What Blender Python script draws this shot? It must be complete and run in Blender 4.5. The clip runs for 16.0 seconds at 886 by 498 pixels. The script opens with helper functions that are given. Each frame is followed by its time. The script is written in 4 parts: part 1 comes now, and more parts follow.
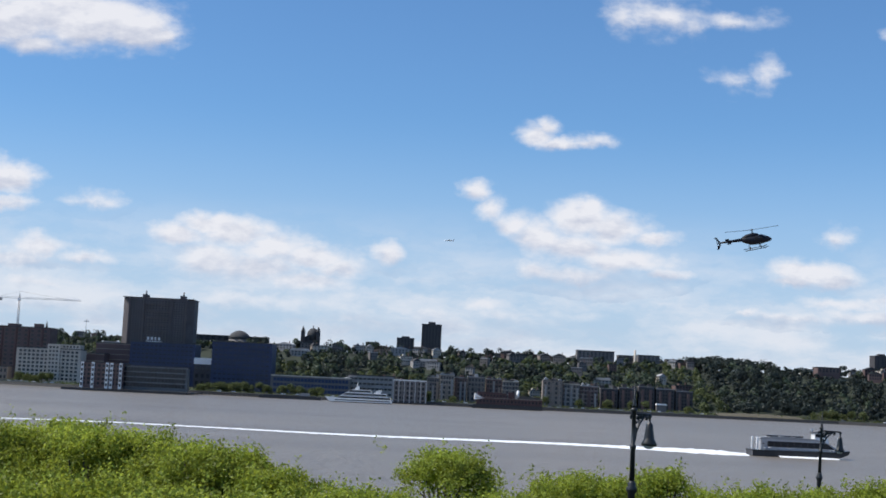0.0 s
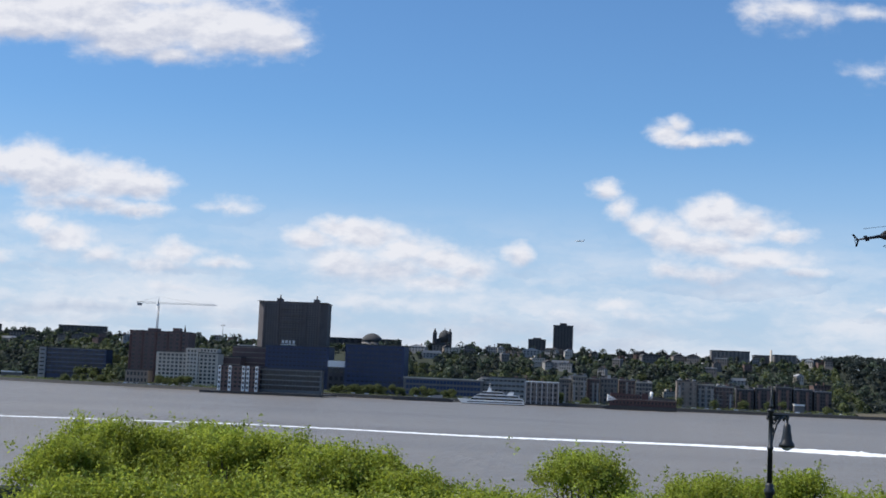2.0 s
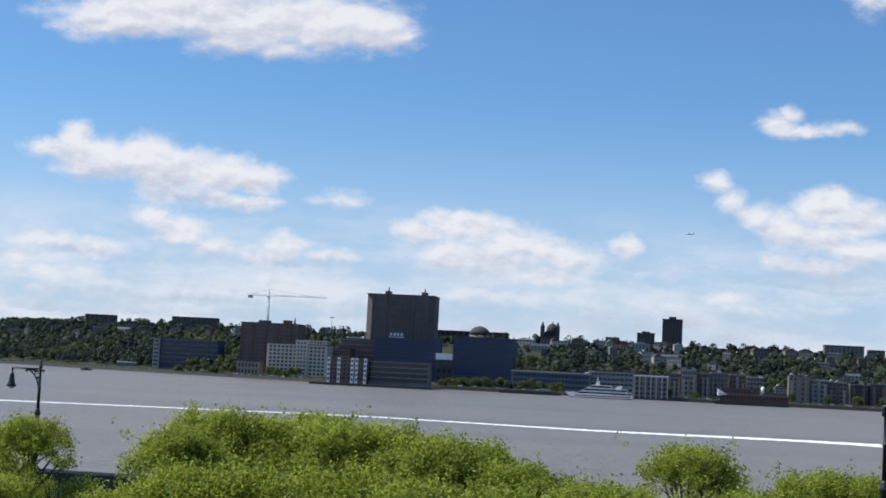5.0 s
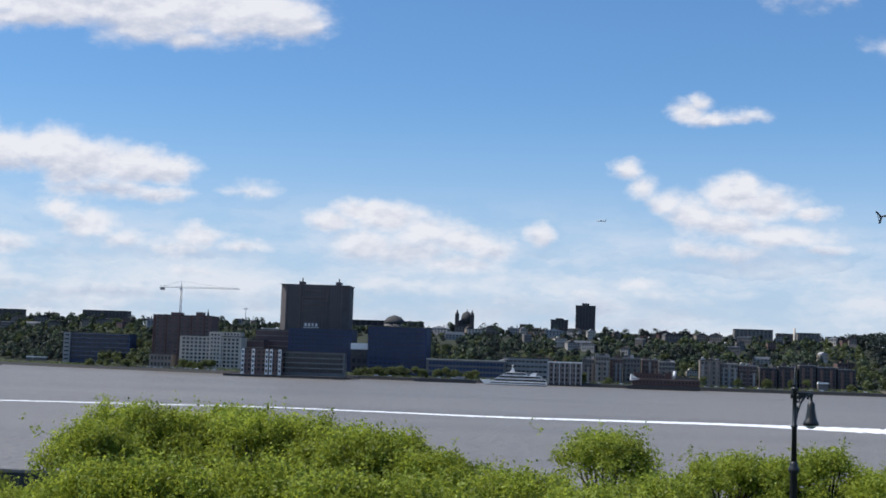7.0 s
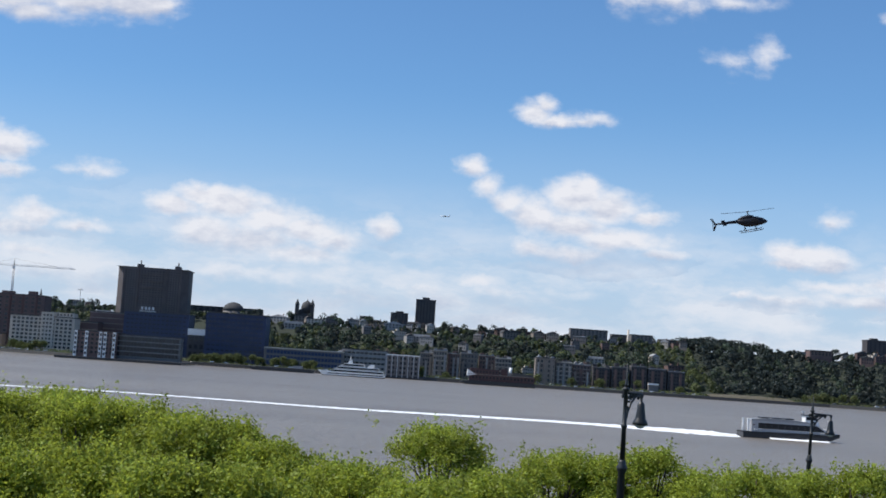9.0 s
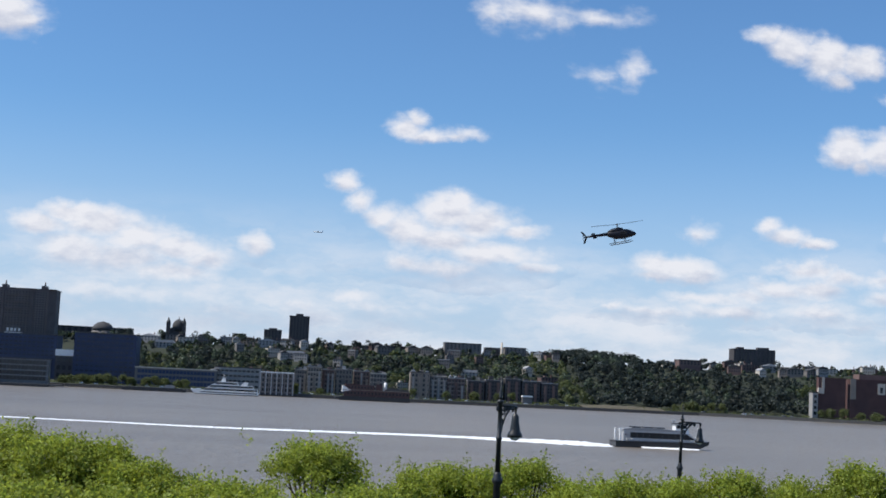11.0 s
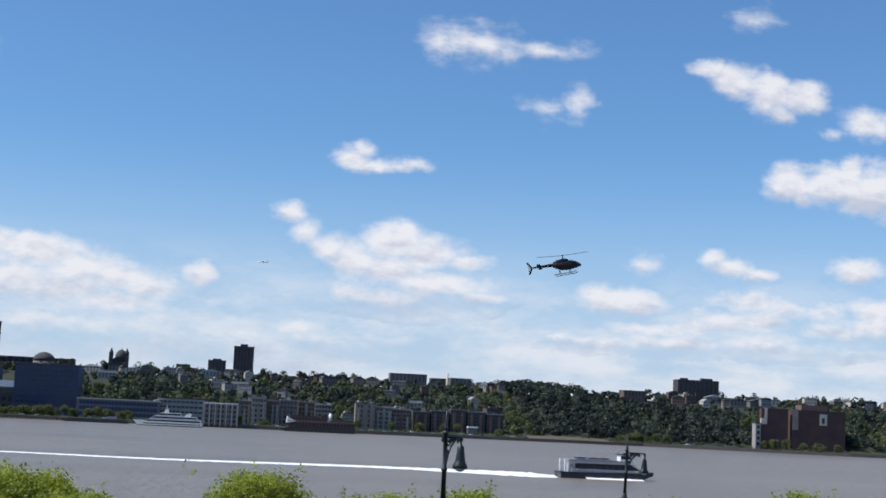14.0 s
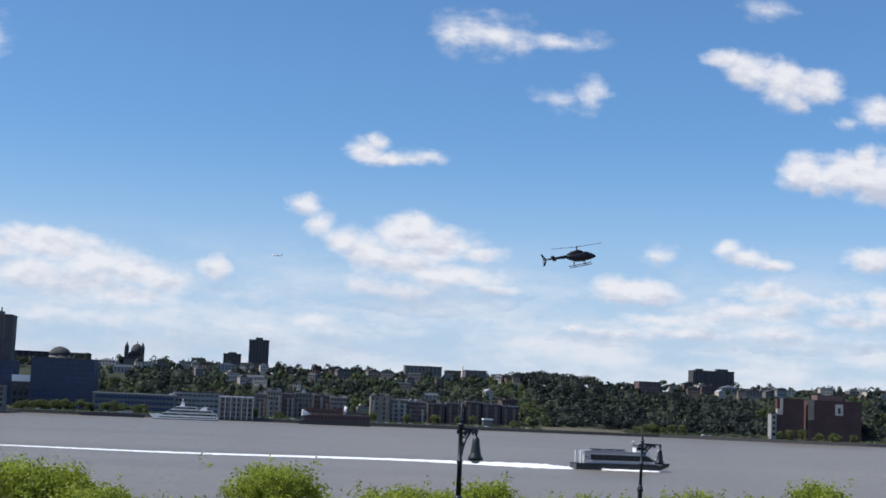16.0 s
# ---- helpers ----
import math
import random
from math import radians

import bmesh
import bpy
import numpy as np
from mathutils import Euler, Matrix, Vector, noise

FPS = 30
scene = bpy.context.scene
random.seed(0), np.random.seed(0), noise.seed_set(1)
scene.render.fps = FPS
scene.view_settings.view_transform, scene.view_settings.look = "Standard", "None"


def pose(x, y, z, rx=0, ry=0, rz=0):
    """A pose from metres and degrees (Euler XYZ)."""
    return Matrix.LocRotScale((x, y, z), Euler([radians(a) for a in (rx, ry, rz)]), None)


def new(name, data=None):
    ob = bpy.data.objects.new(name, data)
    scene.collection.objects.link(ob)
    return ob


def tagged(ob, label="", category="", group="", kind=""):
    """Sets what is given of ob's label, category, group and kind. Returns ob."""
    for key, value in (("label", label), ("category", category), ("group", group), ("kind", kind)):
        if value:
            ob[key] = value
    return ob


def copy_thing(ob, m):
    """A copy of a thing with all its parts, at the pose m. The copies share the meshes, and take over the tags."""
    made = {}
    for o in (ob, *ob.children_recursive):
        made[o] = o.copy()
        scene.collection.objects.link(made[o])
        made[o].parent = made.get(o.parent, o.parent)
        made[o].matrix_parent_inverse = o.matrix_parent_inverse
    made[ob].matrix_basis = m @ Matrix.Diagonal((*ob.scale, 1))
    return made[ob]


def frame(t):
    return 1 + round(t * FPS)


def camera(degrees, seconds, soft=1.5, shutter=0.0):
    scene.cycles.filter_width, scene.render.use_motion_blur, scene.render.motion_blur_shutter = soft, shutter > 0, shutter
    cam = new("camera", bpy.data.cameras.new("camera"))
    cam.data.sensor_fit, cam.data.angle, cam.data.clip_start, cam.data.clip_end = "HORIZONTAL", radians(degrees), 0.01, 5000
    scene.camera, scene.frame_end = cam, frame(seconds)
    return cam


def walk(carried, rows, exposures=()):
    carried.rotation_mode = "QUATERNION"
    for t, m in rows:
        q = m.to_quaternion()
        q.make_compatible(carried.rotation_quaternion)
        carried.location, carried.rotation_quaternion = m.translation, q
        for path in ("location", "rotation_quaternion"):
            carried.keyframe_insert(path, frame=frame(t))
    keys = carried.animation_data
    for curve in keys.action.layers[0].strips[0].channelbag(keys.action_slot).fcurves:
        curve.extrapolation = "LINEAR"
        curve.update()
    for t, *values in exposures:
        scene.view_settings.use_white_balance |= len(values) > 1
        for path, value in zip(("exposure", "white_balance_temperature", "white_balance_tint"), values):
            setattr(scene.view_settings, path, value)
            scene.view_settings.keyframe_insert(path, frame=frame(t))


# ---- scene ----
EYE = 15.0
PATH = [
    (0.0, -0.696, 5.695, 2.747),
    (0.5, 0.561, 5.735, 2.642),
    (1.0, 1.666, 5.661, 2.495),
    (1.5, 2.991, 5.565, 2.535),
    (2.0, 4.594, 5.520, 2.481),
    (2.5, 6.030, 5.452, 2.498),
    (3.0, 7.413, 5.281, 2.714),
    (3.5, 8.623, 5.175, 2.980),
    (3.7, 9.059, 5.174, 3.089),
    (5.8, 8.472, 4.921, 2.400),
    (6.0, 8.016, 4.895, 2.264),
    (6.5, 6.722, 4.792, 2.041),
    (7.0, 5.437, 4.741, 1.952),
    (7.5, 4.213, 4.852, 1.954),
    (8.0, 2.749, 4.875, 2.482),
    (8.5, 0.944, 4.796, 3.235),
    (9.0, -0.937, 4.727, 3.874),
    (9.2, -1.654, 4.787, 4.063),
    (11.5, -6.671, 6.024, 2.423),
    (12.0, -7.174, 6.443, 2.541),
    (12.5, -7.813, 6.571, 2.780),
    (13.0, -8.253, 6.489, 2.818),
    (13.5, -8.191, 6.741, 2.654),
    (14.0, -8.180, 6.969, 2.692),
    (14.5, -8.190, 6.912, 2.992),
    (15.0, -8.257, 6.787, 3.144),
    (15.5, -8.229, 6.704, 2.910),
    (16.0, -7.622, 6.631, 2.377),
]
for_rows = [(t, pose(0, 0, EYE, 0, 0, yaw) @ pose(0, 0, 0, 90 + pitch) @ pose(0, 0, 0, 0, 0, lean)) for t, yaw, pitch, lean in PATH]
cam = camera(34.76, 16.0, soft=1.7)
walk(cam, for_rows, exposures=[(0.0, 0.0), (16.0, 0.0)])

# ---- world, sun ----
SUN_AZ, SUN_EL = 92.0, 50.0          # degrees to the left of the view, above the horizon
sun_way = Vector((-math.sin(radians(SUN_AZ)) * math.cos(radians(SUN_EL)),
                  math.cos(radians(SUN_AZ)) * math.cos(radians(SUN_EL)), math.sin(radians(SUN_EL))))
sun_data = bpy.data.lights.new("sun", "SUN")
sun_data.energy, sun_data.angle, sun_data.color = 4.8, radians(0.53), (1.0, 0.95, 0.87)
sun = new("sun", sun_data)
sun.rotation_euler = sun_way.to_track_quat("Z", "Y").to_euler()

world = bpy.data.worlds.new("sky")
scene.world = world
world.use_nodes = True
W = world.node_tree
W.nodes.clear()


class Graph:
    """Short hand for chains of nodes."""

    def __init__(self, tree):
        self.tree = tree

    def node(self, kind, operation="", data_type="", blend_type="", interpolation_type="", sky_type=""):
        n = self.tree.nodes.new(kind)
        if operation:
            n.operation = operation
        if data_type:
            n.data_type = data_type
        if blend_type:
            n.blend_type = blend_type
        if interpolation_type:
            n.interpolation_type = interpolation_type
        if sky_type:
            n.sky_type = sky_type
        return n

    def put(self, socket, value):
        if isinstance(value, bpy.types.NodeSocket):
            self.tree.links.new(value, socket)
        else:
            socket.default_value = value

    def math(self, op, a, b=0.0, c=0.0, clamp=False):
        n = self.node("ShaderNodeMath", operation=op)
        n.use_clamp = clamp
        for s, v in zip(n.inputs, (a, b, c)):
            self.put(s, v)
        return n.outputs[0]

    def vec(self, op, a, b=(0, 0, 0)):
        n = self.node("ShaderNodeVectorMath", operation=op)
        self.put(n.inputs[0], a)
        self.put(n.inputs[1], b)
        return n.outputs["Value"] if op in ("LENGTH", "DOT_PRODUCT") else n.outputs[0]

    def noise(self, p, scale, detail=4.0, rough=0.55, colour=False):
        n = self.node("ShaderNodeTexNoise")
        if p is not None:
            self.put(n.inputs["Vector"], p)
        n.inputs["Scale"].default_value, n.inputs["Detail"].default_value, n.inputs["Roughness"].default_value = scale, detail, rough
        return n.outputs["Color"] if colour else n.outputs["Fac"]

    def ramp(self, fac, lo, hi, a=0.0, b=1.0, smooth=False):
        n = self.node("ShaderNodeMapRange", interpolation_type="SMOOTHSTEP" if smooth else "LINEAR")
        n.clamp = True
        for s, v in zip(n.inputs, (fac, lo, hi, a, b)):
            self.put(s, v)
        return n.outputs[0]

    def mix(self, fac, a, b):
        n = self.node("ShaderNodeMix", data_type="RGBA")
        self.put(n.inputs["Factor"], fac)
        self.put(n.inputs["A"], a)
        self.put(n.inputs["B"], b)
        return n.outputs["Result"]


g = Graph(W)
air = g.node("ShaderNodeTexSky", sky_type="NISHITA")
air.sun_disc = False
air.sun_elevation, air.sun_rotation = radians(SUN_EL), radians(-SUN_AZ)
air.altitude, air.air_density, air.dust_density, air.ozone_density = 0.0, 1.0, 0.2, 3.0
way = g.node("ShaderNodeTexCoord").outputs["Generated"]
parts_of_way = g.node("ShaderNodeSeparateXYZ")
g.put(parts_of_way.inputs[0], way)
ahead = g.math("MAXIMUM", parts_of_way.outputs[1], 0.05)
flat = g.node("ShaderNodeCombineXYZ")
g.put(flat.inputs[0], g.math("DIVIDE", parts_of_way.outputs[0], ahead))
g.put(flat.inputs[1], g.math("DIVIDE", parts_of_way.outputs[2], ahead))
plane = flat.outputs[0]
wind = g.vec("SUBTRACT", g.noise(plane, 16.0, 3.0, 0.6, colour=True), (0.5, 0.5, 0.5))
curl = g.vec("SUBTRACT", g.noise(plane, 70.0, 5.0, 0.65, colour=True), (0.5, 0.5, 0.5))
bent = g.vec("ADD", plane, g.vec("ADD", g.vec("MULTIPLY", wind, (0.010, 0.006, 0.0)), g.vec("MULTIPLY", curl, (0.015, 0.010, 0.0))))
clouds = {"at": bent, "field": None, "mass": None, "lift": None}


def puff(u, v, w, h, thick=1.0):
    """One lobe of a cumulus: slopes right and up from the middle of the view, half width, half height."""
    if clouds["field"]:
        # each lobe follows the one before it, which keeps the chain narrow
        after = g.node("ShaderNodeVectorMath", operation="MULTIPLY_ADD")
        g.put(after.inputs[0], clouds["field"])
        after.inputs[1].default_value = (1e-7, 1e-7, 1e-7)
        g.put(after.inputs[2], clouds["at"])
        clouds["at"] = after.outputs[0]
    near = g.vec("MULTIPLY", g.vec("SUBTRACT", clouds["at"], (u, v, 0)), (1 / w, 1 / h, 0))
    lobe = g.math("MULTIPLY_ADD", g.vec("LENGTH", near), -thick, thick)
    weight = g.math("MAXIMUM", g.math("ADD", lobe, 0.5), 0.0)
    upward = g.math("MULTIPLY", g.vec("DOT_PRODUCT", near, (0, 1, 0)), weight)
    for key, op, value in (("mass", "ADD", weight), ("lift", "ADD", upward), ("field", "MAXIMUM", lobe)):
        clouds[key] = g.math(op, clouds[key], value) if clouds[key] else value


puff(-0.348, 0.284, 0.143, 0.0243, 1.45)
puff(-0.369, 0.262, 0.109, 0.0231, 1.45)
puff(-0.315, 0.251, 0.069, 0.0273, 1.45)
puff(-0.255, 0.253, 0.063, 0.0273, 1.45)
puff(-0.216, 0.245, 0.035, 0.0194, 1.35)
puff(-0.197, 0.243, 0.014, 0.0109, 1.15)
puff(-0.288, 0.235, 0.046, 0.0121, 0.95)
puff(-0.394, 0.251, 0.063, 0.0157, 1.25)
puff(-0.435, 0.250, 0.039, 0.0123, 0.97)
puff(-0.463, 0.154, 0.023, 0.0098, 0.95)
puff(-0.441, 0.163, 0.018, 0.0145, 1.25)
puff(-0.427, 0.149, 0.040, 0.0194, 1.35)
puff(-0.387, 0.148, 0.037, 0.0194, 1.45)
puff(-0.360, 0.140, 0.046, 0.0218, 1.45)
puff(-0.325, 0.139, 0.035, 0.0170, 1.45)
puff(-0.299, 0.136, 0.027, 0.0133, 1.35)
puff(-0.345, 0.121, 0.051, 0.0098, 0.95)
puff(-0.306, 0.118, 0.026, 0.0069, 0.87)
puff(-0.421, 0.137, 0.035, 0.0109, 1.05)
puff(-0.240, 0.121, 0.019, 0.0069, 0.57)
puff(-0.379, 0.106, 0.020, 0.0110, 0.97)
puff(-0.357, 0.095, 0.031, 0.0151, 0.97)
puff(-0.330, 0.084, 0.033, 0.0123, 0.77)
puff(-0.299, 0.079, 0.039, 0.0110, 0.67)
puff(-0.270, 0.087, 0.026, 0.0097, 0.87)
puff(-0.244, 0.081, 0.026, 0.0069, 0.87)
puff(-0.462, 0.086, 0.045, 0.0082, 0.77)
puff(-0.430, 0.080, 0.039, 0.0097, 0.87)
puff(-0.479, 0.074, 0.020, 0.0097, 0.77)
puff(-0.460, 0.061, 0.053, 0.0097, 0.67)
puff(-0.268, 0.062, 0.065, 0.0069, 0.67)
puff(-0.419, 0.050, 0.104, 0.0082, 0.42)
puff(-0.319, 0.051, 0.091, 0.0082, 0.42)
puff(-0.150, 0.109, 0.028, 0.0098, 1.15)
puff(-0.174, 0.100, 0.026, 0.0109, 0.95)
puff(-0.133, 0.102, 0.035, 0.0145, 1.15)
puff(-0.109, 0.095, 0.032, 0.0133, 1.05)
puff(-0.080, 0.088, 0.037, 0.0121, 1.05)
puff(-0.060, 0.082, 0.026, 0.0110, 0.97)
puff(-0.153, 0.083, 0.039, 0.0166, 0.97)
puff(-0.120, 0.079, 0.045, 0.0166, 0.97)
puff(-0.087, 0.072, 0.045, 0.0097, 0.87)
puff(-0.025, 0.094, 0.014, 0.0110, 0.87)
puff(-0.103, 0.057, 0.077, 0.0097, 0.42)
puff(-0.054, 0.047, 0.059, 0.0097, 0.32)
puff(0.133, 0.273, 0.013, 0.0158, 0.58)
puff(0.166, 0.276, 0.030, 0.0151, 0.63)
puff(0.187, 0.270, 0.011, 0.0110, 0.53)
puff(0.217, 0.274, 0.024, 0.0076, 0.43)
puff(0.240, 0.236, 0.009, 0.0138, 0.53)
puff(0.217, 0.230, 0.014, 0.0056, 0.33)
puff(0.375, 0.313, 0.015, 0.0082, 0.38)
puff(0.342, 0.271, 0.017, 0.0091, 0.95)
puff(0.359, 0.263, 0.024, 0.0157, 1.25)
puff(0.386, 0.257, 0.028, 0.0170, 1.25)
puff(0.412, 0.255, 0.023, 0.0157, 1.25)
puff(0.397, 0.241, 0.014, 0.0089, 0.97)
puff(0.463, 0.239, 0.023, 0.0145, 1.05)
puff(0.440, 0.230, 0.014, 0.0056, 0.53)
puff(0.405, 0.189, 0.022, 0.0157, 1.35)
puff(0.414, 0.178, 0.012, 0.0085, 0.95)
puff(0.441, 0.190, 0.035, 0.0182, 1.35)
puff(0.452, 0.204, 0.012, 0.0109, 1.25)
puff(0.470, 0.186, 0.040, 0.0243, 1.45)
puff(0.513, 0.191, 0.040, 0.0243, 1.35)
puff(0.075, 0.185, 0.017, 0.0091, 1.05)
puff(0.085, 0.191, 0.010, 0.0079, 0.95)
puff(0.092, 0.180, 0.025, 0.0062, 0.87)
puff(0.114, 0.181, 0.019, 0.0056, 0.67)
puff(0.034, 0.142, 0.012, 0.0091, 0.95)
puff(0.046, 0.130, 0.014, 0.0121, 0.95)
puff(0.059, 0.120, 0.019, 0.0121, 0.95)
puff(0.078, 0.111, 0.026, 0.0151, 0.97)
puff(0.109, 0.126, 0.024, 0.0170, 1.25)
puff(0.115, 0.135, 0.012, 0.0085, 1.15)
puff(0.134, 0.119, 0.032, 0.0145, 1.15)
puff(0.159, 0.114, 0.020, 0.0073, 0.95)
puff(0.106, 0.105, 0.039, 0.0138, 0.97)
puff(0.135, 0.097, 0.045, 0.0123, 0.77)
puff(0.107, 0.086, 0.053, 0.0110, 0.67)
puff(0.169, 0.088, 0.020, 0.0062, 0.67)
puff(0.077, 0.087, 0.019, 0.0082, 0.67)
puff(0.291, 0.120, 0.014, 0.0089, 0.77)
puff(0.346, 0.130, 0.012, 0.0079, 1.05)
puff(0.358, 0.123, 0.019, 0.0091, 1.05)
puff(0.378, 0.119, 0.017, 0.0054, 0.95)
puff(0.458, 0.124, 0.022, 0.0121, 1.05)
puff(0.271, 0.095, 0.035, 0.0109, 1.25)
puff(0.261, 0.088, 0.026, 0.0073, 0.95)
puff(0.290, 0.090, 0.022, 0.0091, 0.95)
puff(0.376, 0.098, 0.033, 0.0089, 0.97)
puff(0.403, 0.095, 0.031, 0.0097, 0.87)
puff(0.351, 0.082, 0.026, 0.0103, 0.97)
puff(0.334, 0.077, 0.026, 0.0076, 0.87)
puff(0.299, 0.074, 0.039, 0.0062, 0.87)
puff(0.381, 0.085, 0.039, 0.0082, 0.87)
puff(0.429, 0.094, 0.026, 0.0082, 0.77)
puff(0.472, 0.096, 0.024, 0.0121, 0.95)
puff(0.472, 0.086, 0.039, 0.0089, 0.87)
puff(0.443, 0.080, 0.039, 0.0082, 0.77)
puff(0.230, 0.064, 0.011, 0.0048, 0.87)
puff(0.257, 0.062, 0.039, 0.0062, 0.77)
puff(0.321, 0.065, 0.053, 0.0076, 0.77)
puff(0.386, 0.068, 0.059, 0.0082, 0.67)
puff(0.041, 0.062, 0.026, 0.0062, 0.67)
puff(0.006, 0.053, 0.039, 0.0076, 0.52)
puff(0.073, 0.055, 0.039, 0.0076, 0.42)
field, mass, lift = clouds["field"], clouds["mass"], clouds["lift"]
level = g.math("DIVIDE", lift, g.math("MAXIMUM", mass, 0.01))
streaks = g.vec("MULTIPLY", plane, (1.0, 1.9, 1.0))
grain = g.noise(streaks, 30.0, 6.0, 0.55)
lifted = g.noise(g.vec("ADD", streaks, (-0.004, 0.010, 0.0)), 30.0, 6.0, 0.55)
body = g.math("ADD", field, g.math("MULTIPLY_ADD", grain, 1.7, -0.82))
# crisp tops, ragged soft bases
thin = g.math("SUBTRACT", body, g.ramp(level, 0.15, -0.75, 0.0, 0.25))
cover = g.ramp(thin, -0.30, 0.78, 0.0, 0.96, True)
# low clouds are seen through more air
cover = g.math("MULTIPLY", cover, g.ramp(parts_of_way.outputs[2], 0.02, 0.10, 0.75, 1.0))
# soft broken sheets low over the ridge
sheets = g.ramp(g.noise(g.vec("MULTIPLY", bent, (1.0, 3.4, 1.0)), 9.0, 5.0, 0.6), 0.34, 0.66, 0.0, 0.70, True)
sheets = g.math("MULTIPLY", sheets, g.ramp(parts_of_way.outputs[2], 0.05, 0.135, 1.0, 0.0, True))
cover = g.math("MAXIMUM", cover, g.math("MULTIPLY", sheets, g.ramp(parts_of_way.outputs[1], 0.5, 0.7)))
# the rest of the sky: scattered cloud out of the view
rest = g.ramp(g.noise(way, 3.2, 6.0, 0.6), 0.56, 0.70, 0.0, 0.85, True)
off_view = g.ramp(parts_of_way.outputs[1], 0.62, 0.78, 1.0, 0.0)
cover = g.math("MAXIMUM", cover, g.math("MULTIPLY", rest, g.math("MULTIPLY", off_view, g.ramp(parts_of_way.outputs[2], 0.0, 0.1))))
# thin veil towards the horizon
veil = g.ramp(parts_of_way.outputs[2], 0.0, 0.20, 0.78, 0.0, True)
relief = g.math("MULTIPLY", g.math("SUBTRACT", lifted, grain), -2.2)
shine = g.math("ADD", relief, g.ramp(level, -0.60, 0.25, 0.25, 1.0))
shine = g.math("ADD", shine, g.ramp(body, 0.0, 0.6, 0.40, 0.0))
cloud_light = g.mix(g.ramp(shine, 0.25, 1.0), (6.2, 6.6, 7.9, 1), (9.4, 9.45, 10.0, 1))
tint = g.node("ShaderNodeMix", data_type="RGBA", blend_type="MULTIPLY")
tint.inputs["Factor"].default_value = 1.0
g.put(tint.inputs["A"], air.outputs[0])
tint.inputs["B"].default_value = (0.83, 1.16, 1.46, 1)
sky_light = g.mix(veil, tint.outputs["Result"], (5.7, 6.8, 9.0, 1))
sky_light = g.mix(cover, sky_light, cloud_light)
background = g.node("ShaderNodeBackground")
g.put(background.inputs[0], sky_light)
background.inputs[1].default_value = 0.09
g.put(g.node("ShaderNodeOutputWorld").inputs[0], background.outputs[0])

# ---- materials ----


def material(name, colour, rough=0.6, metal=0.0, vary=0.25, scale=1.0, fine=12.0, bump=0.2, spread=0.0, spec=0.5):
    """A plain surface with stains at one scale, grain at another, and a little relief."""
    m = bpy.data.materials.new(name)
    m.use_nodes = True
    k = Graph(m.node_tree)
    shader = m.node_tree.nodes["Principled BSDF"]
    place = k.node("ShaderNodeTexCoord").outputs["Object"]
    stains, grains = k.noise(place, scale, 4.0), k.noise(place, scale * fine, 3.0)
    value = k.math("ADD", k.math("MULTIPLY", stains, 0.65), k.math("MULTIPLY", grains, 0.35))
    if spread:
        chance = k.node("ShaderNodeObjectInfo").outputs["Random"]
        value = k.math("MULTIPLY_ADD", k.math("SUBTRACT", chance, 0.5), spread, value)
    dark = tuple(c * (1 - vary) for c in colour) + (1,)
    light = tuple(min(1, c * (1 + vary)) for c in colour) + (1,)
    k.put(shader.inputs["Base Color"], k.mix(k.ramp(value, 0.3, 0.7), dark, light))
    k.put(shader.inputs["Roughness"], k.ramp(grains, 0.2, 0.8, max(0.03, rough - 0.1), min(1, rough + 0.1)))
    shader.inputs["Metallic"].default_value = metal
    shader.inputs["Specular IOR Level"].default_value = spec
    if bump:
        b = k.node("ShaderNodeBump")
        b.inputs["Strength"].default_value, b.inputs["Distance"].default_value = bump, 0.02 / scale
        k.put(b.inputs["Height"], grains)
        k.put(shader.inputs["Normal"], b.outputs[0])
    return m


def leaf_material(name, colour, through_colour, vary=0.45, patch=0.35, single=0.35):
    """Thin leaves: each one its own shade, whole boughs lighter or darker, light shining through."""
    m = bpy.data.materials.new(name)
    m.use_nodes = True
    k = Graph(m.node_tree)
    m.node_tree.nodes.remove(m.node_tree.nodes["Principled BSDF"])
    chance = k.node("ShaderNodeNewGeometry").outputs["Random Per Island"]
    tint = k.noise(k.node("ShaderNodeTexCoord").outputs["Object"], patch, 2.0)
    fac = k.ramp(k.math("ADD", k.math("MULTIPLY", chance, single), k.math("MULTIPLY", tint, 1.0)), 0.30 + single * 0.23, 0.70 + single * 0.8)

    def pair(c):
        return k.mix(fac, tuple(v * (1 - vary) for v in c) + (1,), tuple(v * (1 + vary) for v in c) + (1,))
    face, glow = k.node("ShaderNodeBsdfDiffuse"), k.node("ShaderNodeBsdfTranslucent")
    k.put(face.inputs["Color"], pair(colour))
    k.put(glow.inputs["Color"], pair(through_colour))
    both = k.node("ShaderNodeMixShader")
    both.inputs[0].default_value = 0.38
    k.put(both.inputs[1], face.outputs[0])
    k.put(both.inputs[2], glow.outputs[0])
    sheen = k.node("ShaderNodeBsdfGlossy")
    sheen.inputs["Roughness"].default_value = 0.5
    gloss = k.node("ShaderNodeMixShader")
    gloss.inputs[0].default_value = 0.015
    k.put(gloss.inputs[1], both.outputs[0])
    k.put(gloss.inputs[2], sheen.outputs[0])
    k.put(m.node_tree.nodes["Material Output"].inputs[0], gloss.outputs[0])
    return m


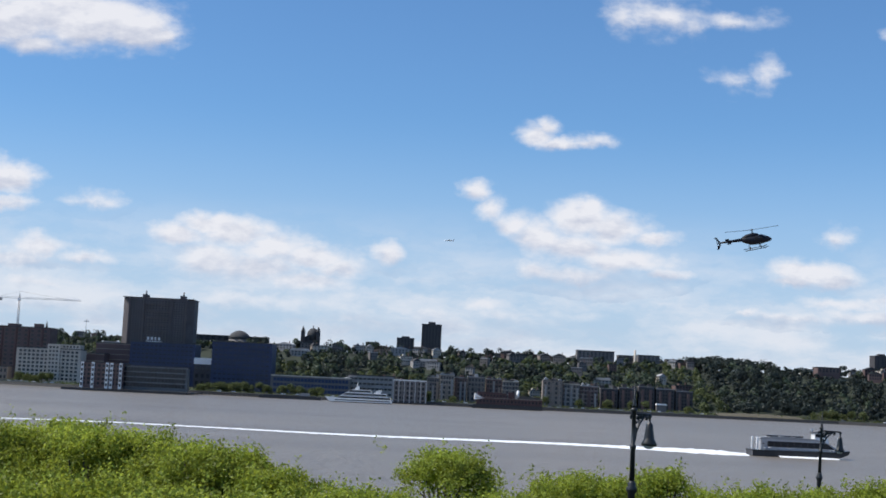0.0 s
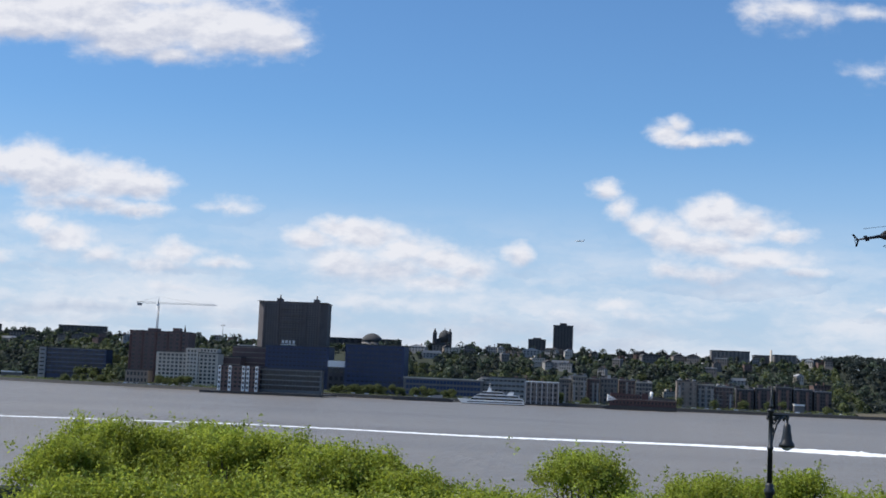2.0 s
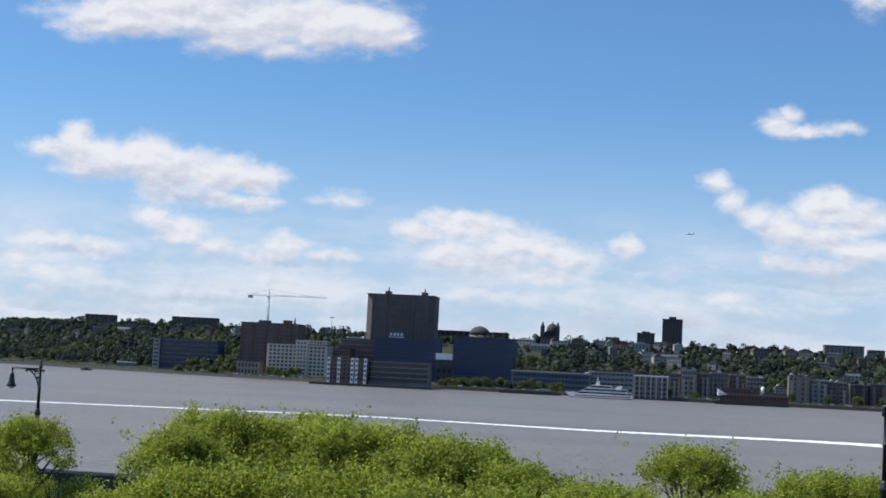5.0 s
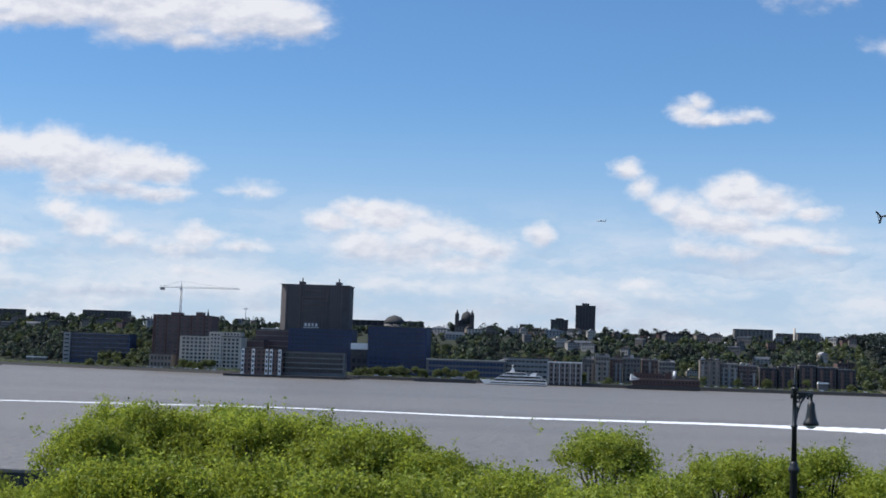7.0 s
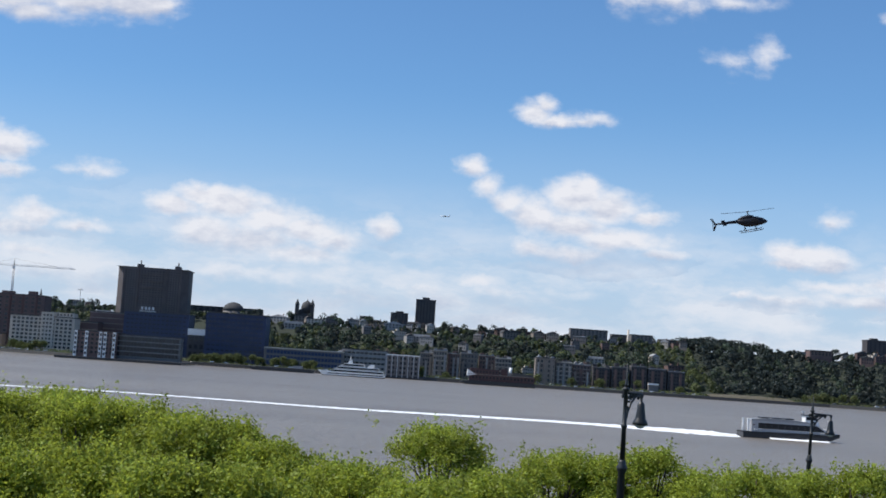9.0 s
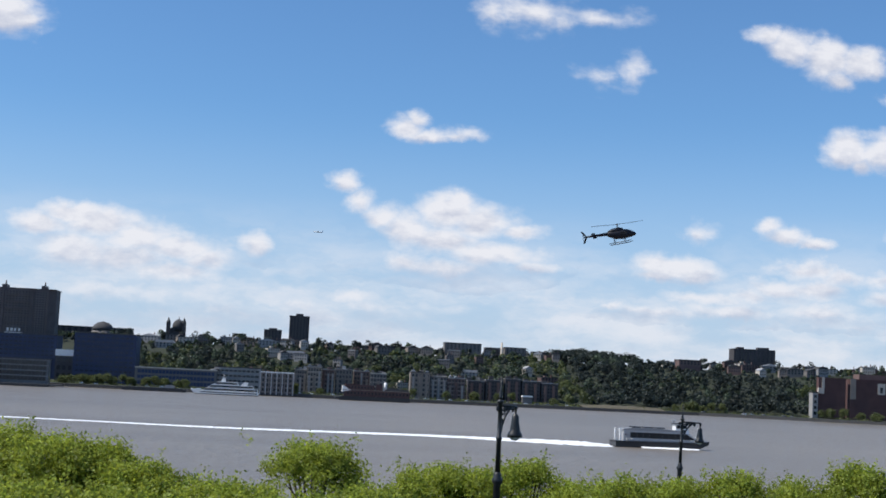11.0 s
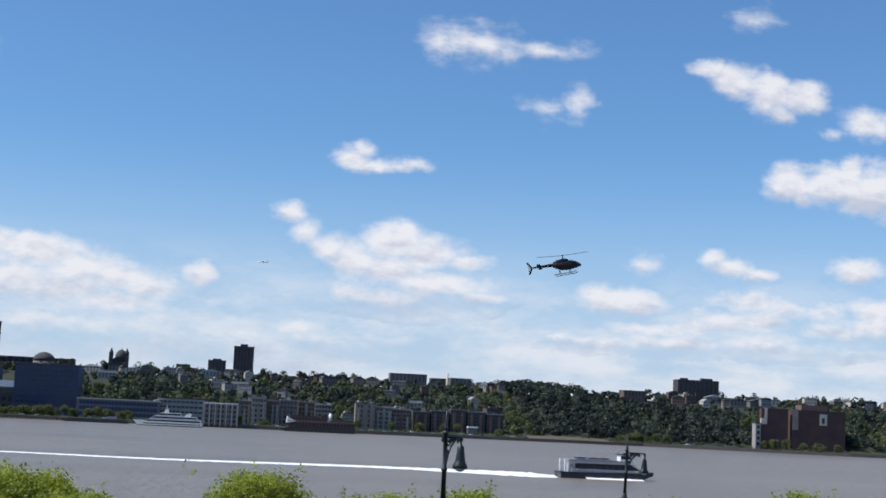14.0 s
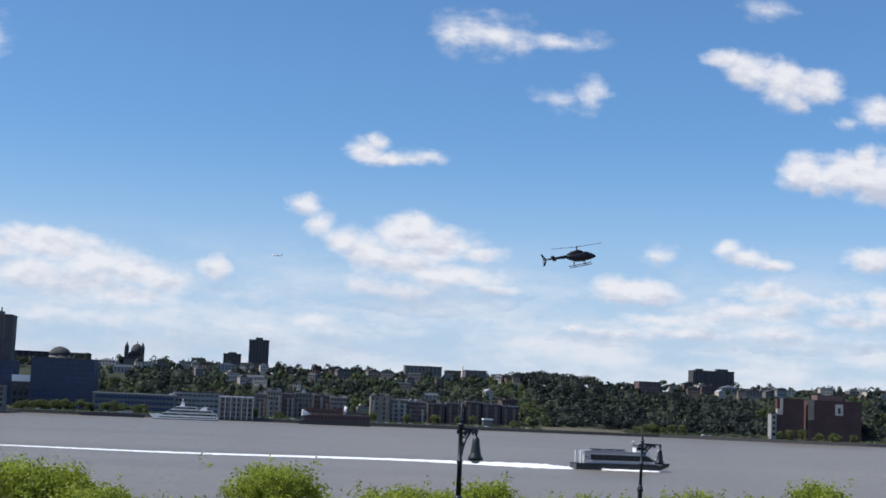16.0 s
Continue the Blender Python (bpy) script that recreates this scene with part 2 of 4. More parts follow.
LEAF_NEAR = leaf_material("spring_leaf", (0.226, 0.276, 0.045), (0.480, 0.545, 0.072), vary=0.62, patch=0.55)
LEAF_HILL = leaf_material("hill_leaf", (0.074, 0.100, 0.068), (0.056, 0.078, 0.042), vary=0.55, patch=0.06, single=0.12)
LEAF_DARK = leaf_material("dark_wood_leaf", (0.042, 0.056, 0.052), (0.027, 0.036, 0.026), vary=0.5, patch=0.05, single=0.12)
LEAF_OLIVE = leaf_material("olive_wood_leaf", (0.098, 0.118, 0.050), (0.085, 0.105, 0.035), vary=0.4, patch=0.06, single=0.12)
LEAF_SHORE = leaf_material("shore_leaf", (0.135, 0.155, 0.066), (0.15, 0.18, 0.06), patch=0.1)
BARK = material("bark", (0.075, 0.060, 0.047), 0.9, bump=0.7, scale=2.0)
GRASS = material("rough_grass", (0.026, 0.034, 0.020), 0.95, vary=0.5, scale=0.05)
IRON = material("black_painted_iron", (0.018, 0.020, 0.021), 0.42, vary=0.4, scale=3.0)
LENS = material("lamp_glass", (0.62, 0.64, 0.62), 0.15)
STONE = material("granite_wall", (0.20, 0.19, 0.18), 0.85, scale=0.6)
DARK_STONE = material("wet_dark_stone", (0.045, 0.045, 0.045), 0.8, scale=0.15)
ASPHALT = material("asphalt", (0.05, 0.05, 0.052), 0.9, scale=0.3)
WHITE_PAINT = material("white_paint", (0.78, 0.78, 0.77), 0.4, vary=0.08, scale=0.4)
BLACK_PAINT = material("black_hull_paint", (0.020, 0.021, 0.025), 0.35, vary=0.3, scale=0.3)
GREY_PAINT = material("grey_paint", (0.26, 0.26, 0.265), 0.5, vary=0.15, scale=0.4)
MAROON = material("maroon_paint", (0.060, 0.026, 0.027), 0.6, vary=0.3, scale=0.2)
GLASS = material("dark_window_glass", (0.016, 0.020, 0.026), 0.08, vary=0.3, spread=0.3, bump=0)
BLUE_GLASS = material("blue_facade_netting", (0.017, 0.034, 0.092), 0.55, vary=0.3, scale=0.08)
NET_LINE = material("netting_seam", (0.026, 0.044, 0.100), 0.6, vary=0.3, scale=0.1)
PALE_CONCRETE = material("pale_concrete", (0.50, 0.45, 0.385), 0.8, vary=0.15, scale=0.1)
CONCRETE = material("weathered_concrete", (0.30, 0.29, 0.28), 0.85, vary=0.2, scale=0.1)
BROWN_BRICK = material("brown_brick", (0.140, 0.092, 0.083), 0.85, vary=0.2, scale=0.1)
RED_BRICK = material("red_brick", (0.090, 0.046, 0.043), 0.85, vary=0.2, scale=0.1)
DARK_BRICK = material("dark_brick", (0.060, 0.055, 0.058), 0.85, vary=0.2, scale=0.1)
GREY_BRICK = material("grey_brick", (0.160, 0.148, 0.142), 0.85, vary=0.2, scale=0.1)
TOWER_WALL = material("grey_brown_tower_concrete", (0.100, 0.088, 0.088), 0.85, vary=0.3, scale=0.12, fine=5.0)
CABIN_PAINT = material("off_white_cabin_paint", (0.37, 0.37, 0.38), 0.45, vary=0.12, scale=0.5)
TAN_BRICK = material("tan_brick", (0.25, 0.21, 0.18), 0.85, vary=0.2, scale=0.1)
ROOFING = material("dark_roofing", (0.06, 0.06, 0.062), 0.9, vary=0.3, scale=0.2)
STEEL = material("galvanised_steel", (0.35, 0.36, 0.38), 0.4, metal=0.6, scale=0.3)
SLATE_GLASS = material("grey_green_glazing", (0.085, 0.100, 0.115), 0.3, vary=0.3, scale=0.08)
ROW_ROOF = material("weathered_pale_roofing", (0.36, 0.36, 0.37), 0.8, vary=0.3, scale=0.15)
CAR_PAINT = material("car_paint", (0.55, 0.55, 0.57), 0.25, vary=0.6, spread=1.2, scale=0.1, bump=0)
HELI_PAINT = material("dark_blue_fuselage", (0.012, 0.014, 0.022), 0.5, vary=0.2, scale=0.5, bump=0, spec=0.25)
FOAM = material("white_foam", (0.86, 0.88, 0.90), 0.8, vary=0.12, scale=0.2, bump=0.6)
RUBBER = material("black_rubber", (0.02, 0.02, 0.02), 0.8)
DRY_GRASS = material("dry_grass", (0.10, 0.087, 0.055), 0.95, vary=0.4, scale=0.2)


def water_material():
    m = bpy.data.materials.new("river_water")
    m.use_nodes = True
    k = Graph(m.node_tree)
    shader = m.node_tree.nodes["Principled BSDF"]
    place = k.node("ShaderNodeTexCoord").outputs["Object"]
    broad = k.noise(k.vec("MULTIPLY", place, (0.25, 1.0, 1.0)), 0.012, 4.0)
    k.put(shader.inputs["Base Color"], k.mix(k.ramp(broad, 0.35, 0.65), (0.180, 0.157, 0.127, 1), (0.228, 0.199, 0.163, 1)))
    shader.inputs["Roughness"].default_value = 0.35
    shader.inputs["IOR"].default_value = 1.33
    swell = k.noise(place, 0.22, 5.0, 0.65)
    b = k.node("ShaderNodeBump")
    b.inputs["Strength"].default_value, b.inputs["Distance"].default_value = 1.0, 1.6
    k.put(b.inputs["Height"], swell)
    k.put(shader.inputs["Normal"], b.outputs[0])
    return m


WATER = water_material()

# ---- building helpers ----


def mesh_of(name, bm, mat):
    me = bpy.data.meshes.new(name)
    bm.to_mesh(me)
    bm.free()
    me.materials.append(mat)
    return me


def thing(name, place, label, category, group="", kind="", turn=0.0):
    ob = new(name)
    ob.empty_display_size = 0.2
    ob.location, ob.rotation_euler = place, (0, 0, radians(turn))
    return tagged(ob, label, category, group, kind)


def part(name, bm, mat, parent, label=""):
    ob = new(name, mesh_of(name, bm, mat))
    ob.parent = parent
    return tagged(ob, label) if label else ob


def solo(name, bm, mat, label, category="", kind="", group=""):
    return tagged(new(name, mesh_of(name, bm, mat)), label, category, group, kind)


def box(x0, x1, y0, y1, z0, z1, bm=None, bevel=0.0):
    bm = bm or bmesh.new()
    made = bmesh.ops.create_cube(bm, size=1.0, matrix=Matrix.Translation(((x0 + x1) / 2, (y0 + y1) / 2, (z0 + z1) / 2)) @
                                 Matrix.Diagonal((abs(x1 - x0), abs(y1 - y0), abs(z1 - z0), 1)))
    if bevel:
        edges = {e for v in made["verts"] for e in v.link_edges}
        bmesh.ops.bevel(bm, geom=list(edges), offset=bevel, segments=2, affect="EDGES")
    return bm


def prism(outline, y0, y1, bm=None):
    """An outline in x and z, drawn out from y0 to y1."""
    bm = bm or bmesh.new()
    a = [bm.verts.new((x, y0, z)) for x, z in outline]
    b = [bm.verts.new((x, y1, z)) for x, z in outline]
    n = len(outline)
    bm.faces.new(a)
    bm.faces.new(b[::-1])
    for i in range(n):
        bm.faces.new((a[i], b[i], b[(i + 1) % n], a[(i + 1) % n]))
    bmesh.ops.recalc_face_normals(bm, faces=bm.faces)
    return bm


def rod(points, radii, sides=8, bm=None):
    """A tube through points, with a radius at each."""
    bm = bm or bmesh.new()
    rings = []
    pts = [Vector(p) for p in points]
    for i, p in enumerate(pts):
        d = (pts[min(i + 1, len(pts) - 1)] - pts[max(i - 1, 0)]).normalized()
        q = d.to_track_quat("Z", "Y")
        rings.append([bm.verts.new(p + q @ Vector((math.cos(a) * radii[i], math.sin(a) * radii[i], 0)))
                      for a in (2 * math.pi * s / sides for s in range(sides))])
    for r, s in zip(rings, rings[1:]):
        for i in range(sides):
            bm.faces.new((r[i], r[(i + 1) % sides], s[(i + 1) % sides], s[i]))
    bm.faces.new(rings[0][::-1])
    bm.faces.new(rings[-1])
    for f in bm.faces:
        f.smooth = True
    return bm


def turned(profile, sides=16, bm=None, centre=(0, 0, 0)):
    """A turned body: radii and heights."""
    c = Vector(centre)
    return rod([c + Vector((0, 0, z)) for r, z in profile], [r for r, z in profile], sides, bm)


# ---- the lie of the land ----
SHORE_X = (-4600, -1500, -860, -520, -330, 0, 420, 600, 1500, 4600)
SHORE_Y = (2900, 2200, 1745, 1512, 1402, 1392, 1424, 1330, 1150, 900)


def shore(x):
    return float(np.interp(x, SHORE_X, SHORE_Y))


def smooth(a, b, v):
    f = min(1, max(0, (v - a) / (b - a)))
    return f * f * (3 - 2 * f)


def ground_height(x, y):
    """Upper terrace, park below it, river bed, far bank, and the ridge behind."""
    s = shore(x)
    if y < s - 20:
        bank = 13.3 - 8.3 * smooth(9, 27, y) - 9.0 * smooth(104, 112, y)
        return bank
    rise = smooth(s + (45 if 250 < x < 520 else 70), s + 300, y)
    top = 15 + 0.0226 * (s + 330) + 3.0 * noise.noise(Vector((x / 130, y / 170, 0)))
    return -4 + 7.2 * smooth(s - 8, s + 2, y) + (top - 3.2) * rise - 30 * smooth(s + 900, s + 2500, y)


def sheet(xs, ys):
    bm = bmesh.new()
    grid = [[bm.verts.new((x, y, ground_height(x, y))) for x in xs] for y in ys]
    for r, s in zip(grid, grid[1:]):
        for i in range(len(xs) - 1):
            bm.faces.new((r[i], r[i + 1], s[i + 1], s[i]))
    for f in bm.faces:
        f.smooth = True
    return bm


xs = sorted({*range(-4700, -1200, 250), *range(-1200, 1000, 25), *range(1000, 4800, 250), *range(-60, 61, 6)})
ys = sorted({-300, -60, 0, 5, *range(9, 30, 2), 40, 60, 80, 100, 103, 106, 109, 112, 116, 300, 800, *range(1000, 2200, 12), 2300, 2600, 3000, 3600, 4300, 4900})
solo("ground", sheet(xs, ys), GRASS, "grassy park bank and wooded far ridge", "ground", "structure")
river = bmesh.new()
bmesh.ops.create_grid(river, x_segments=40, y_segments=24, size=1.0, matrix=Matrix.Translation((0, 1500, 0)) @ Matrix.Diagonal((4600, 1394, 1, 1)))
solo("water", river, WATER, "broad brown-grey river with small waves", "river", "structure")


def at(u, v, y):
    """A place on the line of sight with these slopes (thousandths), y metres ahead."""
    return Vector((u * y / 1000, y, EYE + v * y / 1000))


# the stone edge of the far bank
edge = bmesh.new()
steps = list(range(-1400, 1300, 20))
rows = []
for x in steps:
    y, h = shore(x), 3.0 + 0.4 * noise.noise(Vector((x / 37, 3, 0)))
    rows.append([edge.verts.new(p) for p in ((x, y - 9, -1), (x, y - 8.4, 1.0), (x, y - 8, h), (x, y + 4, h), (x, y + 5, 0))])
for r, s in zip(rows, rows[1:]):
    for i in range(4):
        edge.faces.new((r[i], r[i + 1], s[i + 1], s[i]))
solo("embankment", edge, DARK_STONE, "dark stone embankment along the far shore", "embankment", "structure")
near_edge = prism([(103.0, -2.0), (103.0, 5.6), (104.2, 5.6), (105.4, -2.0)], -260, 260)
near_edge.transform(Matrix.Rotation(radians(90), 4, "Z") @ Matrix.Diagonal((1, -1, 1, 1)))
bmesh.ops.recalc_face_normals(near_edge, faces=near_edge.faces)
solo("seawall", near_edge, STONE, "granite seawall along the park", "seawall", "structure")

# ---- the far bank: buildings ----
pane_meshes = {}


def pane_mesh(w, h, mat, depth=0.35):
    key = (round(w, 2), round(h, 2), mat.name)
    if key not in pane_meshes:
        pane_meshes[key] = mesh_of("window", box(-w / 2, w / 2, -0.12, depth, -h / 2, h / 2), mat)
    return pane_meshes[key]


def windows(parent, x0, x1, z0, z1, y, cols, rows_n, fill=(0.55, 0.55), mat=None, name="window"):
    """A grid of windows on a wall that faces the river."""
    dx, dz = (x1 - x0) / cols, (z1 - z0) / rows_n
    me = pane_mesh(dx * fill[0], dz * fill[1], mat or GLASS)
    for i in range(cols):
        for j in range(rows_n):
            w = new(name, me)
            w.parent, w.location = parent, (x0 + (i + 0.5) * dx, y, z0 + (j + 0.5) * dz)


def building(name, u0, u1, vtop, y, label, wall, cols=0, rows_n=0, deep=18.0, fill=(0.55, 0.55), base=None, roof=ROOFING,
             parapet=1.0, bulkhead=None, glass=None, bands=None, category="building", low=0.12, chamfer=0.0):
    """A flat-roofed block: wall, coping, windows, roof house. Slopes give its sides and its top."""
    a, b = at(u0, vtop, y), at(u1, vtop, y)
    half = (b.x - a.x) / 2
    z0 = ground_height((a.x + b.x) / 2, y) - 1.0 if base is None else base
    top = a.z - z0
    root = thing(name, ((a.x + b.x) / 2, y, z0), label, category)
    if chamfer:
        k = chamfer
        shell = prism([(-half + k, 0), (half - k, 0), (half, k), (half, deep - k), (half - k, deep), (k - half, deep), (-half, deep - k), (-half, k)], 0, top)
        shell.transform(Matrix(((1, 0, 0, 0), (0, 0, 1, 0), (0, 1, 0, 0), (0, 0, 0, 1))))
        bmesh.ops.recalc_face_normals(shell, faces=shell.faces)
        part("wall", shell, wall, root)
    else:
        part("wall", box(-half, half, 0, deep, 0, top), wall, root)
    part("roof", box(-half - 0.3, half + 0.3, -0.3, deep + 0.3, top, top + parapet), roof, root)
    if cols:
        windows(root, -half * 0.94, half * 0.94, top * low, top * 0.98, 0, cols, rows_n, fill, glass)
    for px, w, h in bulkhead or ():
        part("roof_house", box(half * px - w / 2, half * px + w / 2, deep * 0.3, deep * 0.7, top + parapet, top + parapet + h), wall, root)
    if bands:
        mat, n, thick = bands
        for j in range(n):
            z = top * (low + (1 - low) * (j + 1) / n)
            part("ledge", box(-half - 0.25, half + 0.25, -0.5, 0.0, z - thick, z), mat, root)
    return root, half, top


# the tall apartment tower and its blue-netted lower block
root, half, top = building("apartment_tower", -211.5, -161.5, 55.0, 1560, "dark grey-brown concrete apartment tower with many storeys",
                           TOWER_WALL, 0, 0, deep=40, bulkhead=[(-0.45, 5, 4), (0.62, 5, 4)], low=0.25, parapet=0.5, roof=TOWER_WALL, chamfer=7.0)
for x0, x1, n in ((-0.78, -0.42, 5), (-0.34, 0.34, 8), (0.42, 0.78, 5)):
    windows(root, half * x0, half * x1, top * 0.22, top * 0.97, 0, n, 24, (0.5, 0.42))
for px in (-0.8, -0.4, 0.4, 0.8):
    part("pier", box(half * px - 0.8, half * px + 0.8, -0.9, 0, 0, top), TOWER_WALL, root)
for j in range(8):
    z = top * (0.28 + 0.09 * j)
    part("balcony", box(half * -0.34, half * 0.34, -1.3, 0, z, z + 0.9), TOWER_WALL, root)
for px, h in ((-0.45, 5.0), (0.62, 5.0)):
    part("chimney", rod([(half * px, 20, top + 4), (half * px, 20, top + 4 + h)], [0.9, 0.7]), GREY_BRICK, root)
# unreadable lettering on its front, as bars
sign = thing("sign", at(-188, 26.2, 1558.2), "white unreadable lettering on a blue facade", "sign")
for i, w in enumerate((2.2, 2.4, 2.0, 2.4)):
    part("letter_bar", box(-7.4 + i * 4.0, -7.4 + i * 4.0 + w, 0, 0.4, -1.2, 2.2), WHITE_PAINT, sign)
part("baseline_bar", box(-9, 9, 0, 0.3, -3.0, -2.2), WHITE_PAINT, sign)
building("netted_block", -204, -158.5, 23.6, 1500, "building block wrapped in dark blue scaffold netting", BLUE_GLASS, 14, 9, deep=40, fill=(0.6, 0.3), glass=GLASS, bands=(NET_LINE, 9, 0.5))
building("netted_block", -146.6, -104.5, 26.4, 1480, "square block wrapped in dark blue netting", BLUE_GLASS, 12, 9, deep=45, fill=(0.6, 0.3), glass=GLASS, bands=(NET_LINE, 9, 0.5))
building("white_topped_block", -158.6, -146.2, 10.1, 1490, "dark low block with white upper storey", DARK_BRICK, 3, 3, deep=20, roof=WHITE_PAINT, parapet=6.6)
# left group
building("glass_office", -368.9, -320, 15.2, 1640, "low blue-glazed office with pale striped end", BLUE_GLASS, 12, 6, fill=(0.8, 0.5), bands=(GREY_PAINT, 6, 0.5), deep=25)
building("stair_tower", -369.5, -364.5, 15.6, 1637, "pale striped stair tower of the glazed office", GREY_PAINT, 1, 7, fill=(0.7, 0.4), deep=10)
root, half, top = building("brick_apartments", -303.7, -260.5, 30.0, 1560, "dark red-brown brick apartment block", BROWN_BRICK, 9, 11, deep=30, fill=(0.4, 0.5), bulkhead=[(-0.3, 12, 3), (0.5, 8, 4)])
for px in (-0.95, -0.55, -0.1, 0.3, 0.75):
    part("pier", box(half * px - 0.8, half * px + 0.8, -0.7, 0, 0, top), RED_BRICK, root)
building("low_house", -305, -288.5, 1.8, 1490, "small tan two-storey waterside building", TAN_BRICK, 6, 2)
root, half, top = building("white_apartments", -283.2, -238.2, 15.8, 1470, "white-grey apartment block with rows of dark windows", PALE_CONCRETE, 14, 8, deep=25, fill=(0.62, 0.6), low=0.1)
part("upper_storey", box(-half * 0.02, half * 0.95, 2, 20, top + 1, top + 5.2), PALE_CONCRETE, root)
part("tower_bay", box(-half * 0.04, half * 0.36, -1.2, 0, 0, top + 5.0), PALE_CONCRETE, root)
windows(root, -half * 0.0, half * 0.32, top * 0.1, top + 4, -1.2, 3, 9, (0.55, 0.5))
windows(root, half * 0.4, half * 0.92, top + 1.4, top + 4.8, 2, 5, 1, (0.5, 0.6))
building("terraced_block", -228, -203, 21.7, 1530, "brown block with pale terrace bands", BROWN_BRICK, 0, 0, deep=25, bands=(TAN_BRICK, 6, 0.8))
building("terraced_block", -240, -222, 14.0, 1500, "lower brown block with pale terrace bands", BROWN_BRICK, 0, 0, deep=25, bands=(TAN_BRICK, 4, 0.8))
# building on the pier
root, half, top = building("pier_building", -237.6, -208.7, 7.6, 1280, "brown pier building with white window bays", BROWN_BRICK, 8, 5, deep=40, base=2.0)
for px in (-0.92, -0.4, 0.28, 0.5, 0.94):
    part("bay", box(half * px - 1.3, half * px + 1.3, -1.0, 0, 0, top + 0.6), WHITE_PAINT, root, "white bay of windows")
    windows(root, half * px - 1.0, half * px + 1.0, 1.5, top, -1.0, 1, 5, (0.75, 0.55))
building("glazed_hall", -209.2, -162.6, 6.6, 1290, "long low grey-blue glazed hall on a pier", SLATE_GLASS, 18, 4, deep=12, fill=(0.9, 0.7), base=2.0, bands=(GREY_PAINT, 4, 0.35))
deck = thing("pier_deck", (-250, 1262, 0), "dark timber pier deck on the river", "pier")
part("deck", box(-66, 46, 0, 90, 1.0, 2.2), DARK_STONE, deck)
part("fender", box(-66, 46, -0.6, 0, -0.5, 1.6), BLACK_PAINT, deck)
jetty = thing("jetty", (-193, 1362, 0), "row of dark timber piles with a narrow walkway", "jetty")
part("walkway", box(-32, 40, 0, 5, 2.4, 3.0), DARK_STONE, jetty)
for i in range(18):
    part("pile", rod([(-31 + i * 4.1, 1 + (i % 2) * 3, -2), (-31 + i * 4.1, 1 + (i % 2) * 3, 3.6 - (i % 3) * 0.5)], [0.45, 0.4], 6), BLACK_PAINT, jetty)
# middle group
building("long_low_block", -104.3, -48, 4.6, 1455, "long low block with dark blue glazing and white roofline", GREY_BRICK, 22, 3, deep=30, fill=(0.85, 0.6), roof=PALE_CONCRETE, parapet=1.2, glass=BLUE_GLASS)
building("car_park", -50, -18, 7.5, 1470, "low grey concrete block by the shore", CONCRETE, 10, 4, deep=20, fill=(0.8, 0.4))
root, half, top = building("boathouse_club", -17.9, 5.0, 5.4, 1385, "pale grey waterside building with white columns", GREY_BRICK, 8, 4, deep=25, base=1.2, roof=WHITE_PAINT, fill=(0.6, 0.6))
for i in range(7):
    x = -half + 2 * half * i / 6
    part("column", box(x - 0.5, x + 0.5, -1.2, -0.2, 0, top), CABIN_PAINT, root, "white column")
part("quay", box(-half - 3, half + 2, -3, 25, -3, 0.2), BLACK_PAINT, root)
trim = random.Random(17)
for u0, u1, v, y, m in ((5.5, 14, 8.5, 1455, GREY_BRICK), (14.5, 24.5, 11.0, 1450, TAN_BRICK), (25, 33.5, 9.3, 1460, BROWN_BRICK), (34, 46, 10.2, 1465, GREY_BRICK),
                        (47, 58, 9.4, 1475, BROWN_BRICK), (58.5, 70, 8.4, 1470, GREY_BRICK), (87, 101, 10.5, 1455, TAN_BRICK), (101.5, 113, 8.6, 1460, GREY_BRICK), (113.5, 126, 7.6, 1465, BROWN_BRICK)):
    root, half, top = building("row_apartments", u0, u1, v, y, "terraced waterside apartments with grey walls and pale trim", m, 5, 5, deep=14, fill=(0.5, 0.55), roof=trim.choice((ROW_ROOF, ROOFING, PALE_CONCRETE)), parapet=0.6, bulkhead=[(trim.uniform(-0.6, 0.6), 4, 2.2)], bands=(trim.choice((PALE_CONCRETE, TAN_BRICK, CONCRETE)), 5, 0.4))
    for px in (-0.7, 0.0, 0.7):
        part("bay", box(half * px - 0.9, half * px + 0.9, -1.0, 0, 0, top * trim.choice((0.7, 0.85, 0.93))), trim.choice((CONCRETE, m, TAN_BRICK)), root)
        if trim.random() < 0.6:
            w, rise = trim.uniform(1.6, 3.2), trim.uniform(1.6, 3.4)
            part("gable", prism([(half * px - w, top + 0.6), (half * px + w, top + 0.6), (half * px, top + rise)], -0.8, 6), trim.choice((ROW_ROOF, ROOFING, GREY_PAINT)), root)
        else:
            part("dormer", box(half * px - 1.6, half * px + 1.6, 0.5, 6, top + 0.6, top + trim.uniform(1.6, 3.6)), trim.choice((m, ROW_ROOF, DARK_BRICK)), root)
for u0, u1, v in ((154.9, 166, 10.0), (167, 180, 9.0), (181, 193, 8.0), (128, 140, 7.5), (141, 153, 8.6)):
    root, half, top = building("row_apartments", u0, u1, v - 1.0, 1490, "dark terraced waterside apartments", DARK_BRICK, 6, 5, deep=14, fill=(0.5, 0.5), roof=trim.choice((CONCRETE, ROW_ROOF)), parapet=0.6, bulkhead=[(trim.uniform(-0.8, -0.2), 5, trim.uniform(1.5, 4)), (trim.uniform(0.1, 0.8), 4, trim.uniform(1.5, 3.5))])
    for px in (-0.5, 0.5):
        part("bay", box(half * px - 1.2, half * px + 1.2, -1.0, 0, 0, top * 0.9), BROWN_BRICK, root)
